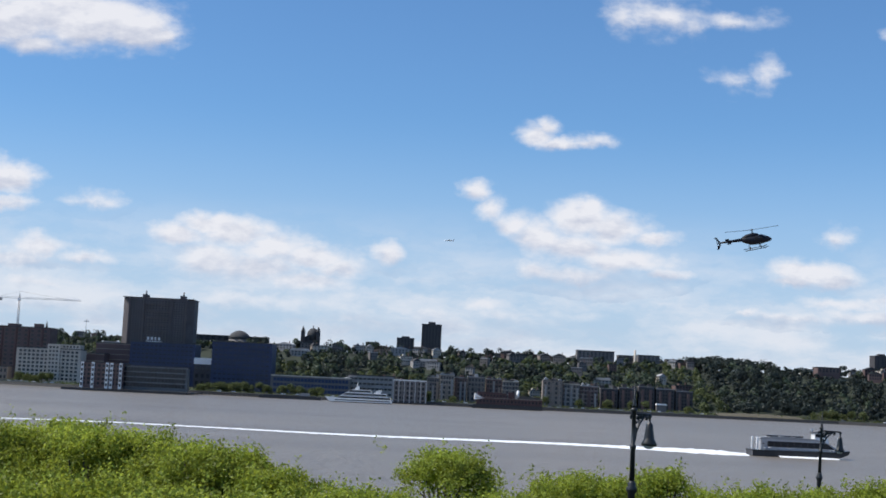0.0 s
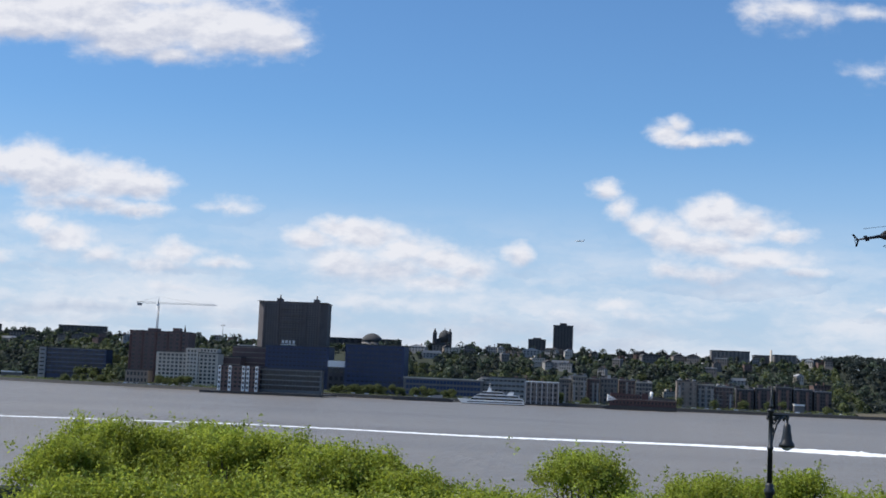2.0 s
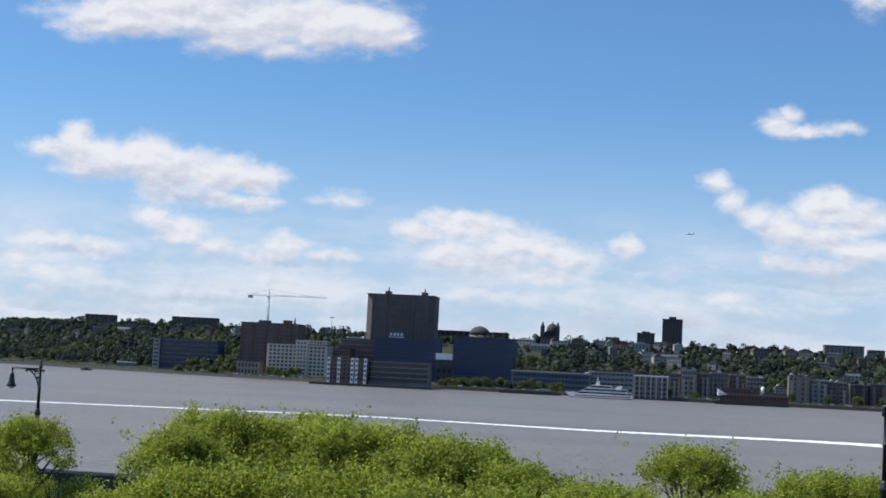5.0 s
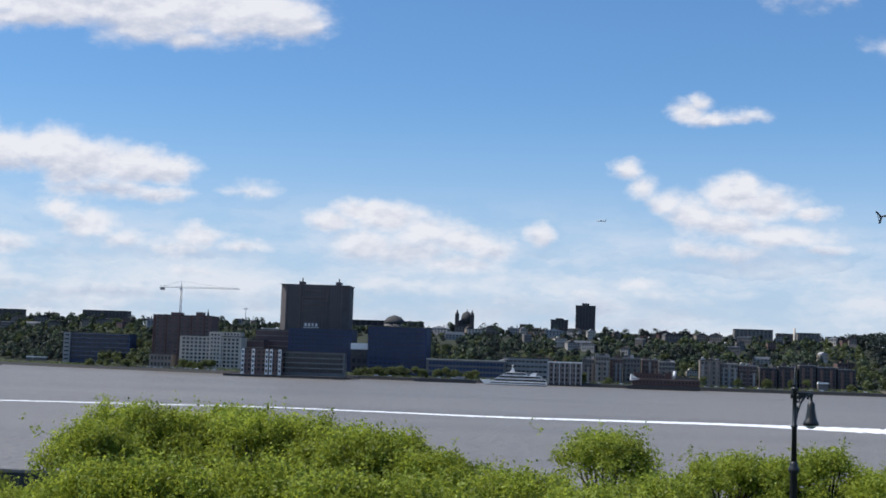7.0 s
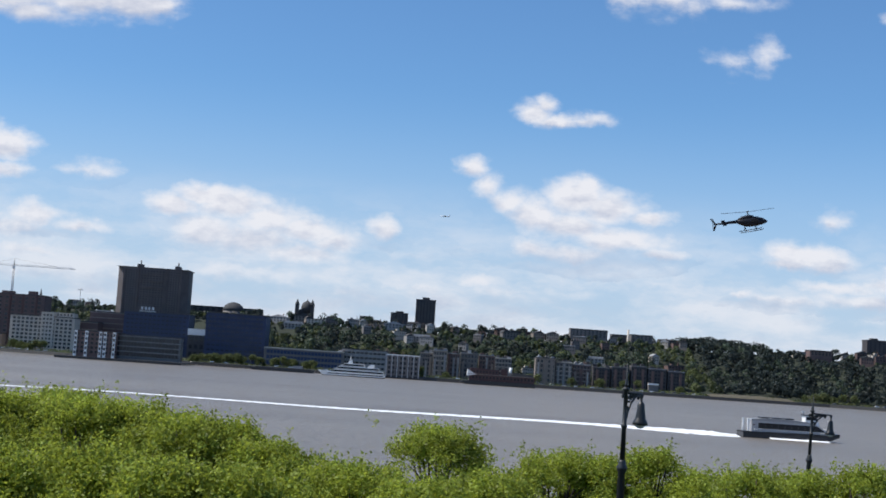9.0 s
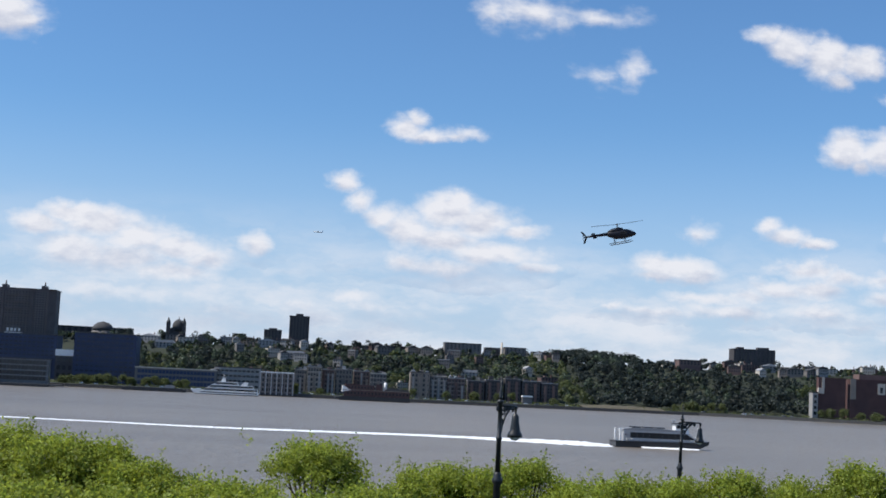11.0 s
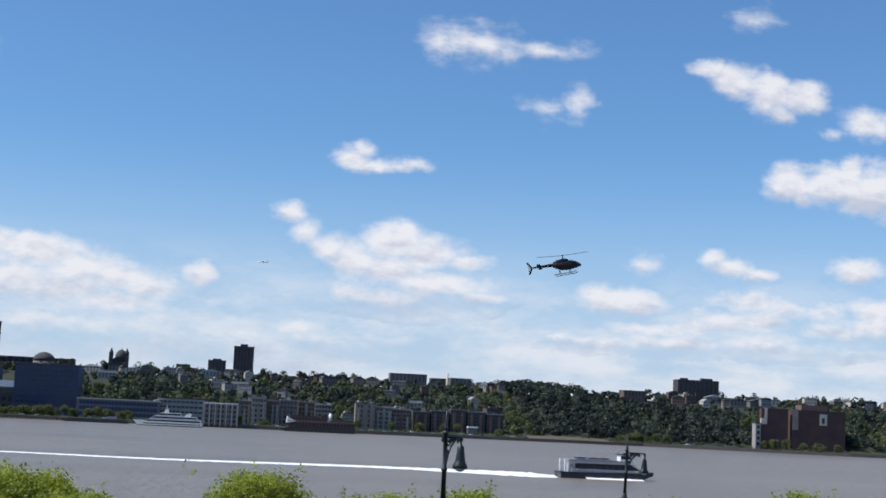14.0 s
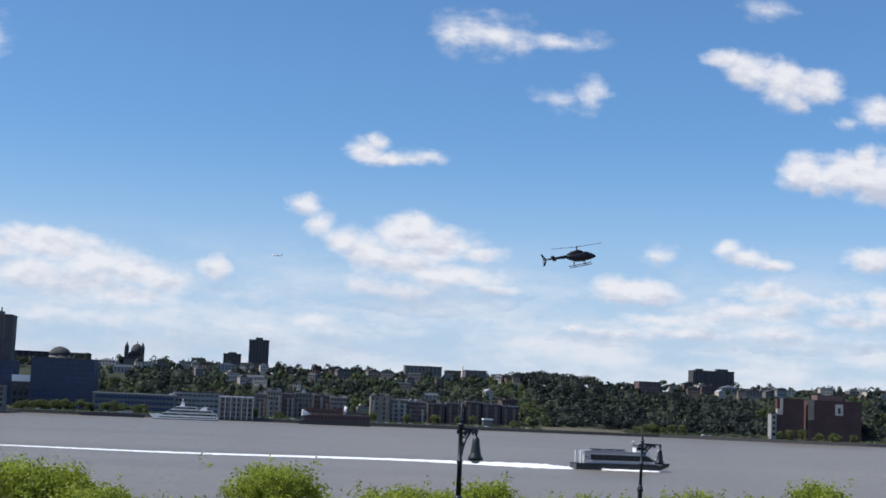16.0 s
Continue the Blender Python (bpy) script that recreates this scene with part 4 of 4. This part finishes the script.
part("fuselage", loft([(-2.3, 0.45, 0.25, 0.3), (-1.6, 0.3, 0.6, 0.62), (-0.6, 0.1, 0.85, 0.9), (0.6, 0.0, 0.92, 0.95), (1.7, -0.05, 0.9, 0.85), (2.5, -0.2, 0.7, 0.6), (3.1, -0.33, 0.4, 0.33), (3.35, -0.38, 0.1, 0.1)]), HELI_PAINT, heli, "dark blue fuselage")
part("windscreen", loft([(1.65, 0.3, 0.75, 0.52), (2.3, 0.08, 0.62, 0.4), (2.95, -0.2, 0.35, 0.2)]), GLASS, heli)
part("side_window", box(0.2, 1.5, -0.95, 0.95, 0.1, 0.6, bevel=0.05), GLASS, heli)
part("engine_cowl", loft([(-2.0, 0.75, 0.2, 0.2), (-1.2, 0.95, 0.45, 0.35), (0.2, 1.0, 0.5, 0.4), (1.0, 0.85, 0.3, 0.25)]), HELI_PAINT, heli)
part("tail_boom", rod([(-2.0, 0, 0.45), (-4.5, 0, 0.55), (-6.6, 0, 0.65)], [0.34, 0.22, 0.13], 10), HELI_PAINT, heli)
part("fin", prism([(-6.3, 0.6), (-7.1, 1.75), (-6.7, 1.8), (-6.1, 0.75)], -0.06, 0.06), HELI_PAINT, heli)
part("lower_fin", prism([(-6.3, 0.6), (-6.9, -0.55), (-6.5, -0.55), (-6.0, 0.5)], -0.06, 0.06), HELI_PAINT, heli)
part("stabiliser", box(-4.9, -4.4, -1.0, 1.0, 0.5, 0.57), HELI_PAINT, heli)
part("stabiliser_endplate", box(-5.0, -4.3, -1.05, -0.98, 0.2, 0.95), HELI_PAINT, heli)
part("stabiliser_endplate", box(-5.0, -4.3, 0.98, 1.05, 0.2, 0.95), HELI_PAINT, heli)
part("rotor_mast", rod([(0, 0, 1.3), (0, 0, 1.95)], [0.12, 0.09], 8), IRON, heli)
hub = part("rotor_hub", turned([(0.1, 1.85), (0.28, 1.92), (0.28, 2.02), (0.1, 2.1)], 10), IRON, heli)
for s, droop in ((1, 0.15), (-1, -0.05)):
    blade = box(0.3, 5.0, -0.16, 0.16, -0.02, 0.02)
    blade.transform(Matrix.Translation((0, 0, 1.97)) @ Matrix.Rotation(radians(158 + (0 if s > 0 else 180)), 4, "Z") @ Matrix.Rotation(radians(-2), 4, "Y"))
    part("rotor_blade", blade, IRON, hub)
tail = part("tail_rotor", box(-6.75, -6.65, 0.12, 0.16, -0.15, 1.45), IRON, heli)
for y in (-0.95, 0.95):
    skid = part("skid", rod([(-1.9, y, -1.62), (1.9, y, -1.62), (2.4, y, -1.45)], [0.075, 0.075, 0.06], 8), IRON, heli)
    for x in (-0.9, 1.1):
        part("skid_strut", rod([(x, y * 0.45, -0.75), (x, y, -1.6)], [0.06, 0.06], 6), IRON, skid)
aeroplane = thing("aeroplane", at(16, 106, 3000), "tiny distant aeroplane in the sky", "aeroplane")
part("fuselage", rod([(-10, 0, 0), (-6, 0, 0), (8, 0, 0), (11, 0, 0)], [0.3, 1.1, 1.1, 0.3], 8), WHITE_PAINT, aeroplane)
part("wing", box(-1, 2, -11, 11, 0.4, 0.7), WHITE_PAINT, aeroplane)
part("tail_fin", prism([(8, 0.6), (10.5, 4), (11.5, 4), (11, 0.6)], -0.15, 0.15), WHITE_PAINT, aeroplane)
long_shed = thing("white_roofed_shed", at(-389, -5.5, 1700), "long low shed with white roof on the far shore", "shed")
part("wall", box(-13, 13, 0, 8, -3, 3.4), GREY_BRICK, long_shed)
part("roof", prism([(-13.6, 3.4), (13.6, 3.4), (12.8, 5.0), (-12.8, 5.0)], -0.6, 8.6), WHITE_PAINT, long_shed)

# ---- trees ----


def leaf_mesh(name, points, size, mat, seed, facing=None, stray=0.8):
    """Many small pointed leaves, each a folded quad, round the given points; facing: the way that the bough's skin looks."""
    r = np.random.RandomState(seed)
    n = len(points)
    up = r.normal(size=(n, 3))
    if facing is not None:
        up = facing + stray * up / np.linalg.norm(up, axis=1)[:, None]
    up /= np.linalg.norm(up, axis=1)[:, None]
    a = np.cross(up, r.normal(size=(n, 3)))
    a /= np.linalg.norm(a, axis=1)[:, None]
    b = np.cross(up, a)
    s = size * r.uniform(0.6, 1.35, size=(n, 1))
    p = np.asarray(points)
    verts = np.stack([p - a * s, p + b * s * 0.55 + up * s * 0.18, p + a * s, p - b * s * 0.55 + up * s * 0.18], 1).reshape(-1, 3)
    me = bpy.data.meshes.new(name)
    me.vertices.add(4 * n)
    me.vertices.foreach_set("co", verts.astype(np.float32).ravel())
    me.loops.add(4 * n)
    me.loops.foreach_set("vertex_index", np.arange(4 * n, dtype=np.int32))
    me.polygons.add(n)
    me.polygons.foreach_set("loop_start", np.arange(0, 4 * n, 4, dtype=np.int32))
    me.update(calc_edges=True)
    me.materials.append(mat)
    return me


def crown_points(lobes, per_lobe, twig, leaves, seed):
    """Leaf places: twigs scattered near the skin of overlapping lobes (x, y, z, radius, flatness)."""
    r = np.random.RandomState(seed)
    out, ways = [], []
    for x, y, z, rad, squash in lobes:
        k = int(per_lobe * rad * rad)
        d = r.normal(size=(k, 3))
        d /= np.linalg.norm(d, axis=1)[:, None]
        d[:, 2] = np.where(d[:, 2] < -0.3, -d[:, 2], d[:, 2])
        q = rad * (0.62 + 0.42 * r.uniform(size=(k, 1)) ** 0.6) * d * np.array([1, 1, squash]) + np.array([x, y, z])
        # a spray of leaves along each twig, thicker at its end
        n = np.repeat(d, leaves, 0)
        along = twig * (2.2 * r.uniform(size=(len(n), 1)) ** 0.7 - 1.2)
        out.append(np.repeat(q, leaves, 0) + n * along + np.array([0, 0, 0.6]) * np.maximum(along, 0) + r.normal(size=n.shape) * twig * 0.55)
        ways.append(n)
    return np.concatenate(out), np.concatenate(ways)


def tree(name, x, y, top, spread, seed, label, leaf=LEAF_NEAR, leaf_size=0.052, density=1.0, group="", category="tree", twig=0.21):
    """A broad-leaved tree: tapered trunk, limbs that fork, and a crown of many small leaves."""
    r = random.Random(seed)
    z0 = ground_height(x, y)
    tall = top - z0
    root = thing(name, (x, y, z0 - 0.1), label, category, group)
    trunk = rod([(0, 0, 0), (0.1, 0, tall * 0.25), (0.0, 0.15, tall * 0.5), (0.1, 0.1, tall * 0.85)], [tall * 0.026, tall * 0.02, tall * 0.013, tall * 0.004], 8)
    trunk_ob = part("trunk", trunk, BARK, root)
    lobes = [(0, 0, tall * 0.97 - spread * 0.38, spread * 0.38, 0.8)]
    n = 17
    for i in range(n):
        a = 2.4 * i + r.uniform(-0.5, 0.5)
        d = spread * (0.22 + 0.6 * i / n) * r.uniform(0.75, 1.15)
        rad = spread * r.uniform(0.15, 0.31)
        zc = tall * 0.97 - rad * 0.8 - spread * (0.04 + 0.95 * (i / n) ** 1.6) * r.uniform(0.45, 1.35)
        lobes.append((d * math.cos(a), d * math.sin(a), zc, rad, 0.8))
        mid = Vector((d * 0.45 * math.cos(a), d * 0.45 * math.sin(a), tall * 0.45 + (zc - tall * 0.45) * 0.6))
        limb = rod([(0, 0, tall * r.uniform(0.28, 0.45)), mid, (d * math.cos(a), d * math.sin(a), zc + rad * 0.5)], [tall * 0.011, tall * 0.007, tall * 0.002], 6)
        for _ in range(2):
            b = mid + Vector((r.uniform(-1, 1), r.uniform(-1, 1), r.uniform(0.3, 1.4))) * spread * 0.32
            rod([mid, (mid + b) / 2 + Vector((0, 0, 0.1)), b], [tall * 0.004, tall * 0.003, tall * 0.001], 5, limb)
        part("limb", limb, BARK, trunk_ob)
    pts, skin = crown_points(lobes, 62 * density, twig, 46, seed)
    # single shoots that stand clear of the crown
    q = np.random.RandomState(seed + 1)
    tips = [np.array([q.normal() * spread * 0.4, q.normal() * spread * 0.4, tall * 0.96 + q.uniform(-0.1, 0.35)]) for _ in range(7)]
    tip_pts = np.concatenate([t + q.normal(size=(16, 3)) * np.array([0.07, 0.07, 0.13]) for t in tips])
    crown = new("crown", leaf_mesh("crown", np.concatenate([pts, tip_pts]), leaf_size, leaf, seed, np.concatenate([skin, np.tile((0.0, -0.3, 1.0), (len(tip_pts), 1))]), 1.3))
    crown.parent = root
    return root


# riverside trees, by slope of their tops, distance and spread
def park_tree(u, v, y, spread, seed, label="leafy spring-green park tree", **more):
    p = at(u, v, y)
    return tree("tree", p.x, p.y, p.z, spread, seed, label, group="park trees", **more)


park_tree(-462, -43, 58, 3.0, 11)
park_tree(-322, -28, 46, 3.5, 12, "tall leafy spring-green park tree")
park_tree(-246, -27, 48, 3.2, 13, "tall leafy spring-green park tree")
park_tree(-190, -32, 45, 2.9, 14)
park_tree(-128, -42, 43, 2.7, 15)
park_tree(22, -34, 47, 2.9, 16, "rounded thin-leaved park tree", density=0.85)
park_tree(-58, -66, 40, 2.6, 17)
park_tree(108, -49, 50, 2.7, 18)
park_tree(172, -43, 50, 2.1, 19)
park_tree(240, -52, 45, 2.0, 20)
park_tree(325, -46, 46, 1.9, 21)
park_tree(419, -37, 47, 1.9, 22)
park_tree(-282, -33, 47, 2.4, 31)
park_tree(-222, -33, 44, 2.4, 32)
park_tree(-158, -39, 42, 2.4, 33)
park_tree(-345, -45, 43, 2.0, 34)
park_tree(-98, -55, 41, 2.1, 35)
park_tree(60, -66, 38, 2.0, 36)
park_tree(142, -51, 50, 2.2, 37)
park_tree(-30, -68, 39, 2.0, 38)
park_tree(208, -57, 49, 2.0, 39)
park_tree(284, -52, 47, 2.0, 40)
park_tree(372, -50, 47, 1.8, 41)
park_tree(-345, -72, 34, 2.2, 23, "low leafy yellow-green park tree")
park_tree(-250, -68, 34, 2.3, 24, "low leafy yellow-green park tree")
park_tree(-165, -72, 33, 2.2, 25, "low leafy yellow-green park tree")
park_tree(-85, -80, 34, 2.0, 26, "low leafy yellow-green park tree")
park_tree(10, -74, 35, 2.0, 27, "low leafy yellow-green park tree")
park_tree(-205, -66, 34, 2.1, 42, "low leafy yellow-green park tree")
park_tree(-296, -66, 34, 2.1, 43, "low leafy yellow-green park tree")
park_tree(-124, -74, 33, 2.0, 44, "low leafy yellow-green park tree")
park_tree(-480, -88, 45, 2.6, 28, "low leafy yellow-green park tree")
park_tree(-400, -96, 45, 1.8, 29, "low leafy yellow-green park tree")

# young trees along the far shore
for i, u in enumerate((-153, -148, -143, -139, -134, -129, -123, -118, -112, -107, -96, -90, -84, -75, -70, -349, -342, -336, -329, -322, -315, -280, -274, -269, -264, -259, -12, 6, 24, 83, 89, 113, 133, 150, 160, 190, 279, 286, 292, 299, 306, 314, 388, 395, 405, 418, 430, 445)):
    y = shore(u * 1.42) + 22
    p = at(u, 0, y)
    tree("tree", p.x, y, ground_height(p.x, y) + rng.uniform(5.5, 10), rng.uniform(4.2, 7.5), 100 + i, "small light-green tree on the far bank", LEAF_SHORE, 0.42, 0.04, "trees on the far bank", twig=1.2)

# woods on the slope and along the ridge: crowns of several lobes, three shades of tree
spots_w = np.random.RandomState(3)
woods = {"dark": [], "green": [], "olive": []}


def wood_tree(x, y, h, shade):
    """One far tree: four to six leafy lobes over a hidden trunk."""
    base = np.array([x, y, ground_height(x, y)])
    wide = h * spots_w.uniform(0.36, 0.54)
    for i in range(spots_w.randint(3, 6)):
        rad = wide * spots_w.uniform(0.45, 0.75)
        a = spots_w.uniform(0, 2 * math.pi)
        out = wide * spots_w.uniform(0.15, 0.7) if i else 0.0
        lift = h * (spots_w.uniform(0.45, 0.80) if i else 0.86) - rad * 0.2
        d = spots_w.normal(size=(24, 3))
        d /= np.linalg.norm(d, axis=1)[:, None]
        d[:, 2] = np.where(d[:, 2] < -0.4, -d[:, 2], d[:, 2])
        centre = base + np.array([out * math.cos(a), out * math.sin(a), lift])
        woods[shade].append((centre + d * rad * spots_w.uniform(0.72, 1.05, size=(24, 1)), d))


for i in range(7400):
    x = spots_w.uniform(-1060, 800)
    s = shore(x)
    promontory, right_wood = 322 < x < 420, 420 <= x < 560
    y = s + spots_w.uniform(36 if 290 < x < 560 else 92, 350)
    u = 1000 * x / y
    h = spots_w.uniform(7, 15) + (3 * math.sin(math.pi * (x - 322) / 98) if promontory else 0)
    if (-214 < u < -104 and y < s + 240) or (376 < u < 452 and y < s + 60):
        continue
    h *= 1 - 0.45 * smooth(s + 180, s + 260, y) * (0 if promontory else 1)
    if any(abs(x - hx) < 9 and -6 < y - hy < 10 for hx, hy in house_spots):
        continue
    if any(abs(x - hx) < 8 and -48 < y - hy <= -6 for hx, hy in house_spots):
        h *= 0.5
    chance = spots_w.uniform() + 0.8 * noise.noise(Vector((x / 60, y / 60, 2)))
    if promontory:
        shade = "dark" if chance < 0.92 else "green"
    elif right_wood:
        shade = "dark" if chance < 0.88 else "green"
    elif 280 < x <= 322 or -346 < u < -318:
        shade = "olive" if chance > 0.3 else "green"
    else:
        shade = "dark" if chance < 0.34 else ("olive" if chance > 0.86 else "green")
    wood_tree(x, y, h, shade)
# taller single trees that stand out against the sky
for i in range(150):
    x = spots_w.uniform(-900, 760)
    y = shore(x) + spots_w.uniform(270, 325)
    if not -214 < 1000 * x / y < -150:
        wood_tree(x, y, spots_w.uniform(9, 15), "dark" if spots_w.uniform() < 0.6 else "green")
for shade, leaf, label in (("dark", LEAF_DARK, "dense very dark green woods on the far slope"), ("green", LEAF_HILL, "dense mid-green woods on the far slope"),
                           ("olive", LEAF_OLIVE, "lighter olive-green trees scattered over the far slope")):
    pts, skin = (np.concatenate([w[k] for w in woods[shade]]) for k in (0, 1))
    tagged(new("woodland", leaf_mesh("woodland", pts, 1.25, leaf, 8, skin, 0.28)), label, "woods", "", "stuff")
# scrub at the far water's edge
scrub = []
for i in range(900):
    x = spots_w.uniform(-1000, 760)
    y = shore(x) + spots_w.uniform(6, 60)
    base = np.array([x, y, ground_height(x, y) + 0.8])
    scrub.append(base + spots_w.normal(size=(14, 3)) * np.array([2.2, 1.2, 0.8]))
tagged(new("scrub", leaf_mesh("scrub", np.concatenate(scrub), 0.8, LEAF_SHORE, 9)), "low scrub and grass along the far bank", "scrub", "", "stuff")

# ---- park lamps and wall ----


def lamp(u, v, y, turn, lean, reach, label):
    """A cast-iron post with a scrolled bracket and a hanging bell-shaped lantern."""
    p = at(u, v, y)
    z0 = ground_height(p.x, p.y)
    tall = p.z - z0
    root = thing("street_lamp", (p.x, p.y, z0), label, "street lamp", "park lamps")
    root.rotation_euler = (0, radians(lean), 0)
    root.location.x -= math.sin(radians(lean)) * tall
    part("base", turned([(0.26, 0), (0.26, 0.25), (0.2, 0.35), (0.16, 1.2), (0.115, tall - 2.5), (0.16, tall - 2.42), (0.175, tall - 2.32), (0.12, tall - 2.25), (0.13, tall - 2.18), (0.09, tall - 2.1)], 14), IRON, root)
    post = part("post", turned([(0.085, tall - 2.1), (0.075, tall - 1.1), (0.10, tall - 1.07), (0.10, tall - 1.0), (0.07, tall - 0.97), (0.065, tall + 0.06), (0.11, tall + 0.09), (0.11, tall + 0.16), (0.05, tall + 0.2)], 12), IRON, root)
    part("finial", turned([(0.05, tall + 0.2), (0.075, tall + 0.27), (0.04, tall + 0.33), (0.055, tall + 0.42), (0.025, tall + 0.48), (0.012, tall + 0.95)], 10), IRON, post)
    bracket = thing("bracket", (0, 0, tall), "scrolled iron bracket", "")
    del bracket["label"]
    bracket.parent = root
    bracket.rotation_euler = (0, 0, radians(turn))
    part("arm", rod([(0, 0, 0), (reach, 0, 0.0), (reach + 0.06, 0, -0.03)], [0.042, 0.034, 0.03], 8), IRON, bracket)
    curve = [(0.05, 0, -0.95), (0.16, 0, -0.6), (0.34, 0, -0.3), (0.6, 0, -0.1), (0.82, 0, -0.03)]
    part("brace", rod(curve, [0.04] * 5, 6), IRON, bracket)
    for cx, cz, rad in ((0.2, -0.2, 0.13), (0.45, -0.1, 0.07), (0.12, -0.48, 0.07), (0.78, -0.13, 0.07), (-0.16, -0.1, 0.08), (0.3, -0.12, 0.09), (0.58, -0.05, 0.05), (0.08, -0.7, 0.05)):
        scroll = [(cx + rad * (1 - i / 22) * math.cos(i * 0.55), 0, cz + rad * (1 - i / 22) * math.sin(i * 0.55)) for i in range(16)]
        part("scroll", rod(scroll, [0.027] * 16, 5), IRON, bracket)
    lantern = part("lantern", turned([(0.03, 0.02), (0.075, -0.06), (0.04, -0.14), (0.04, -0.24), (0.08, -0.28), (0.115, -0.33), (0.13, -0.5), (0.165, -0.72), (0.175, -0.80), (0.24, -0.90), (0.25, -0.99), (0.21, -1.01)], 16, centre=(reach, 0, 0)), IRON, bracket, "black bell-shaped lantern")
    part("globe", turned([(0.19, -1.0), (0.15, -1.06), (0.08, -1.1), (0.02, -1.11)], 14, centre=(reach, 0, 0)), LENS, bracket, "clear glass bowl")
    return root


lamp(152.0, -10.1, 45, 50, 0.0, 0.97, "black cast-iron park lamp with hanging bell lantern")
lamp(284.6, -15.6, 72, 20, 1.5, 1.15, "black cast-iron park lamp with hanging bell lantern")
lamp(-455.7, -11.4, 72, 180, 0.0, 1.6, "black cast-iron park lamp beside a leafy tree")

wall_top = EYE - 0.0845 * 84
low_wall = thing("parapet_wall", (-34.5, 84, ground_height(-34, 84)), "dark stone parapet with pale coping", "wall")
hgt = wall_top - ground_height(-34, 84)
for i in range(8):
    part("panel", box(-8 + i * 2.0, -8 + i * 2.0 + 1.96, 0, 0.5, 0, hgt - 0.2), DARK_STONE, low_wall)
    part("coping", box(-8 + i * 2.0, -8 + i * 2.0 + 1.98, -0.08, 0.58, hgt - 0.2, hgt, bevel=0.03), STONE, low_wall, "pale stone coping")
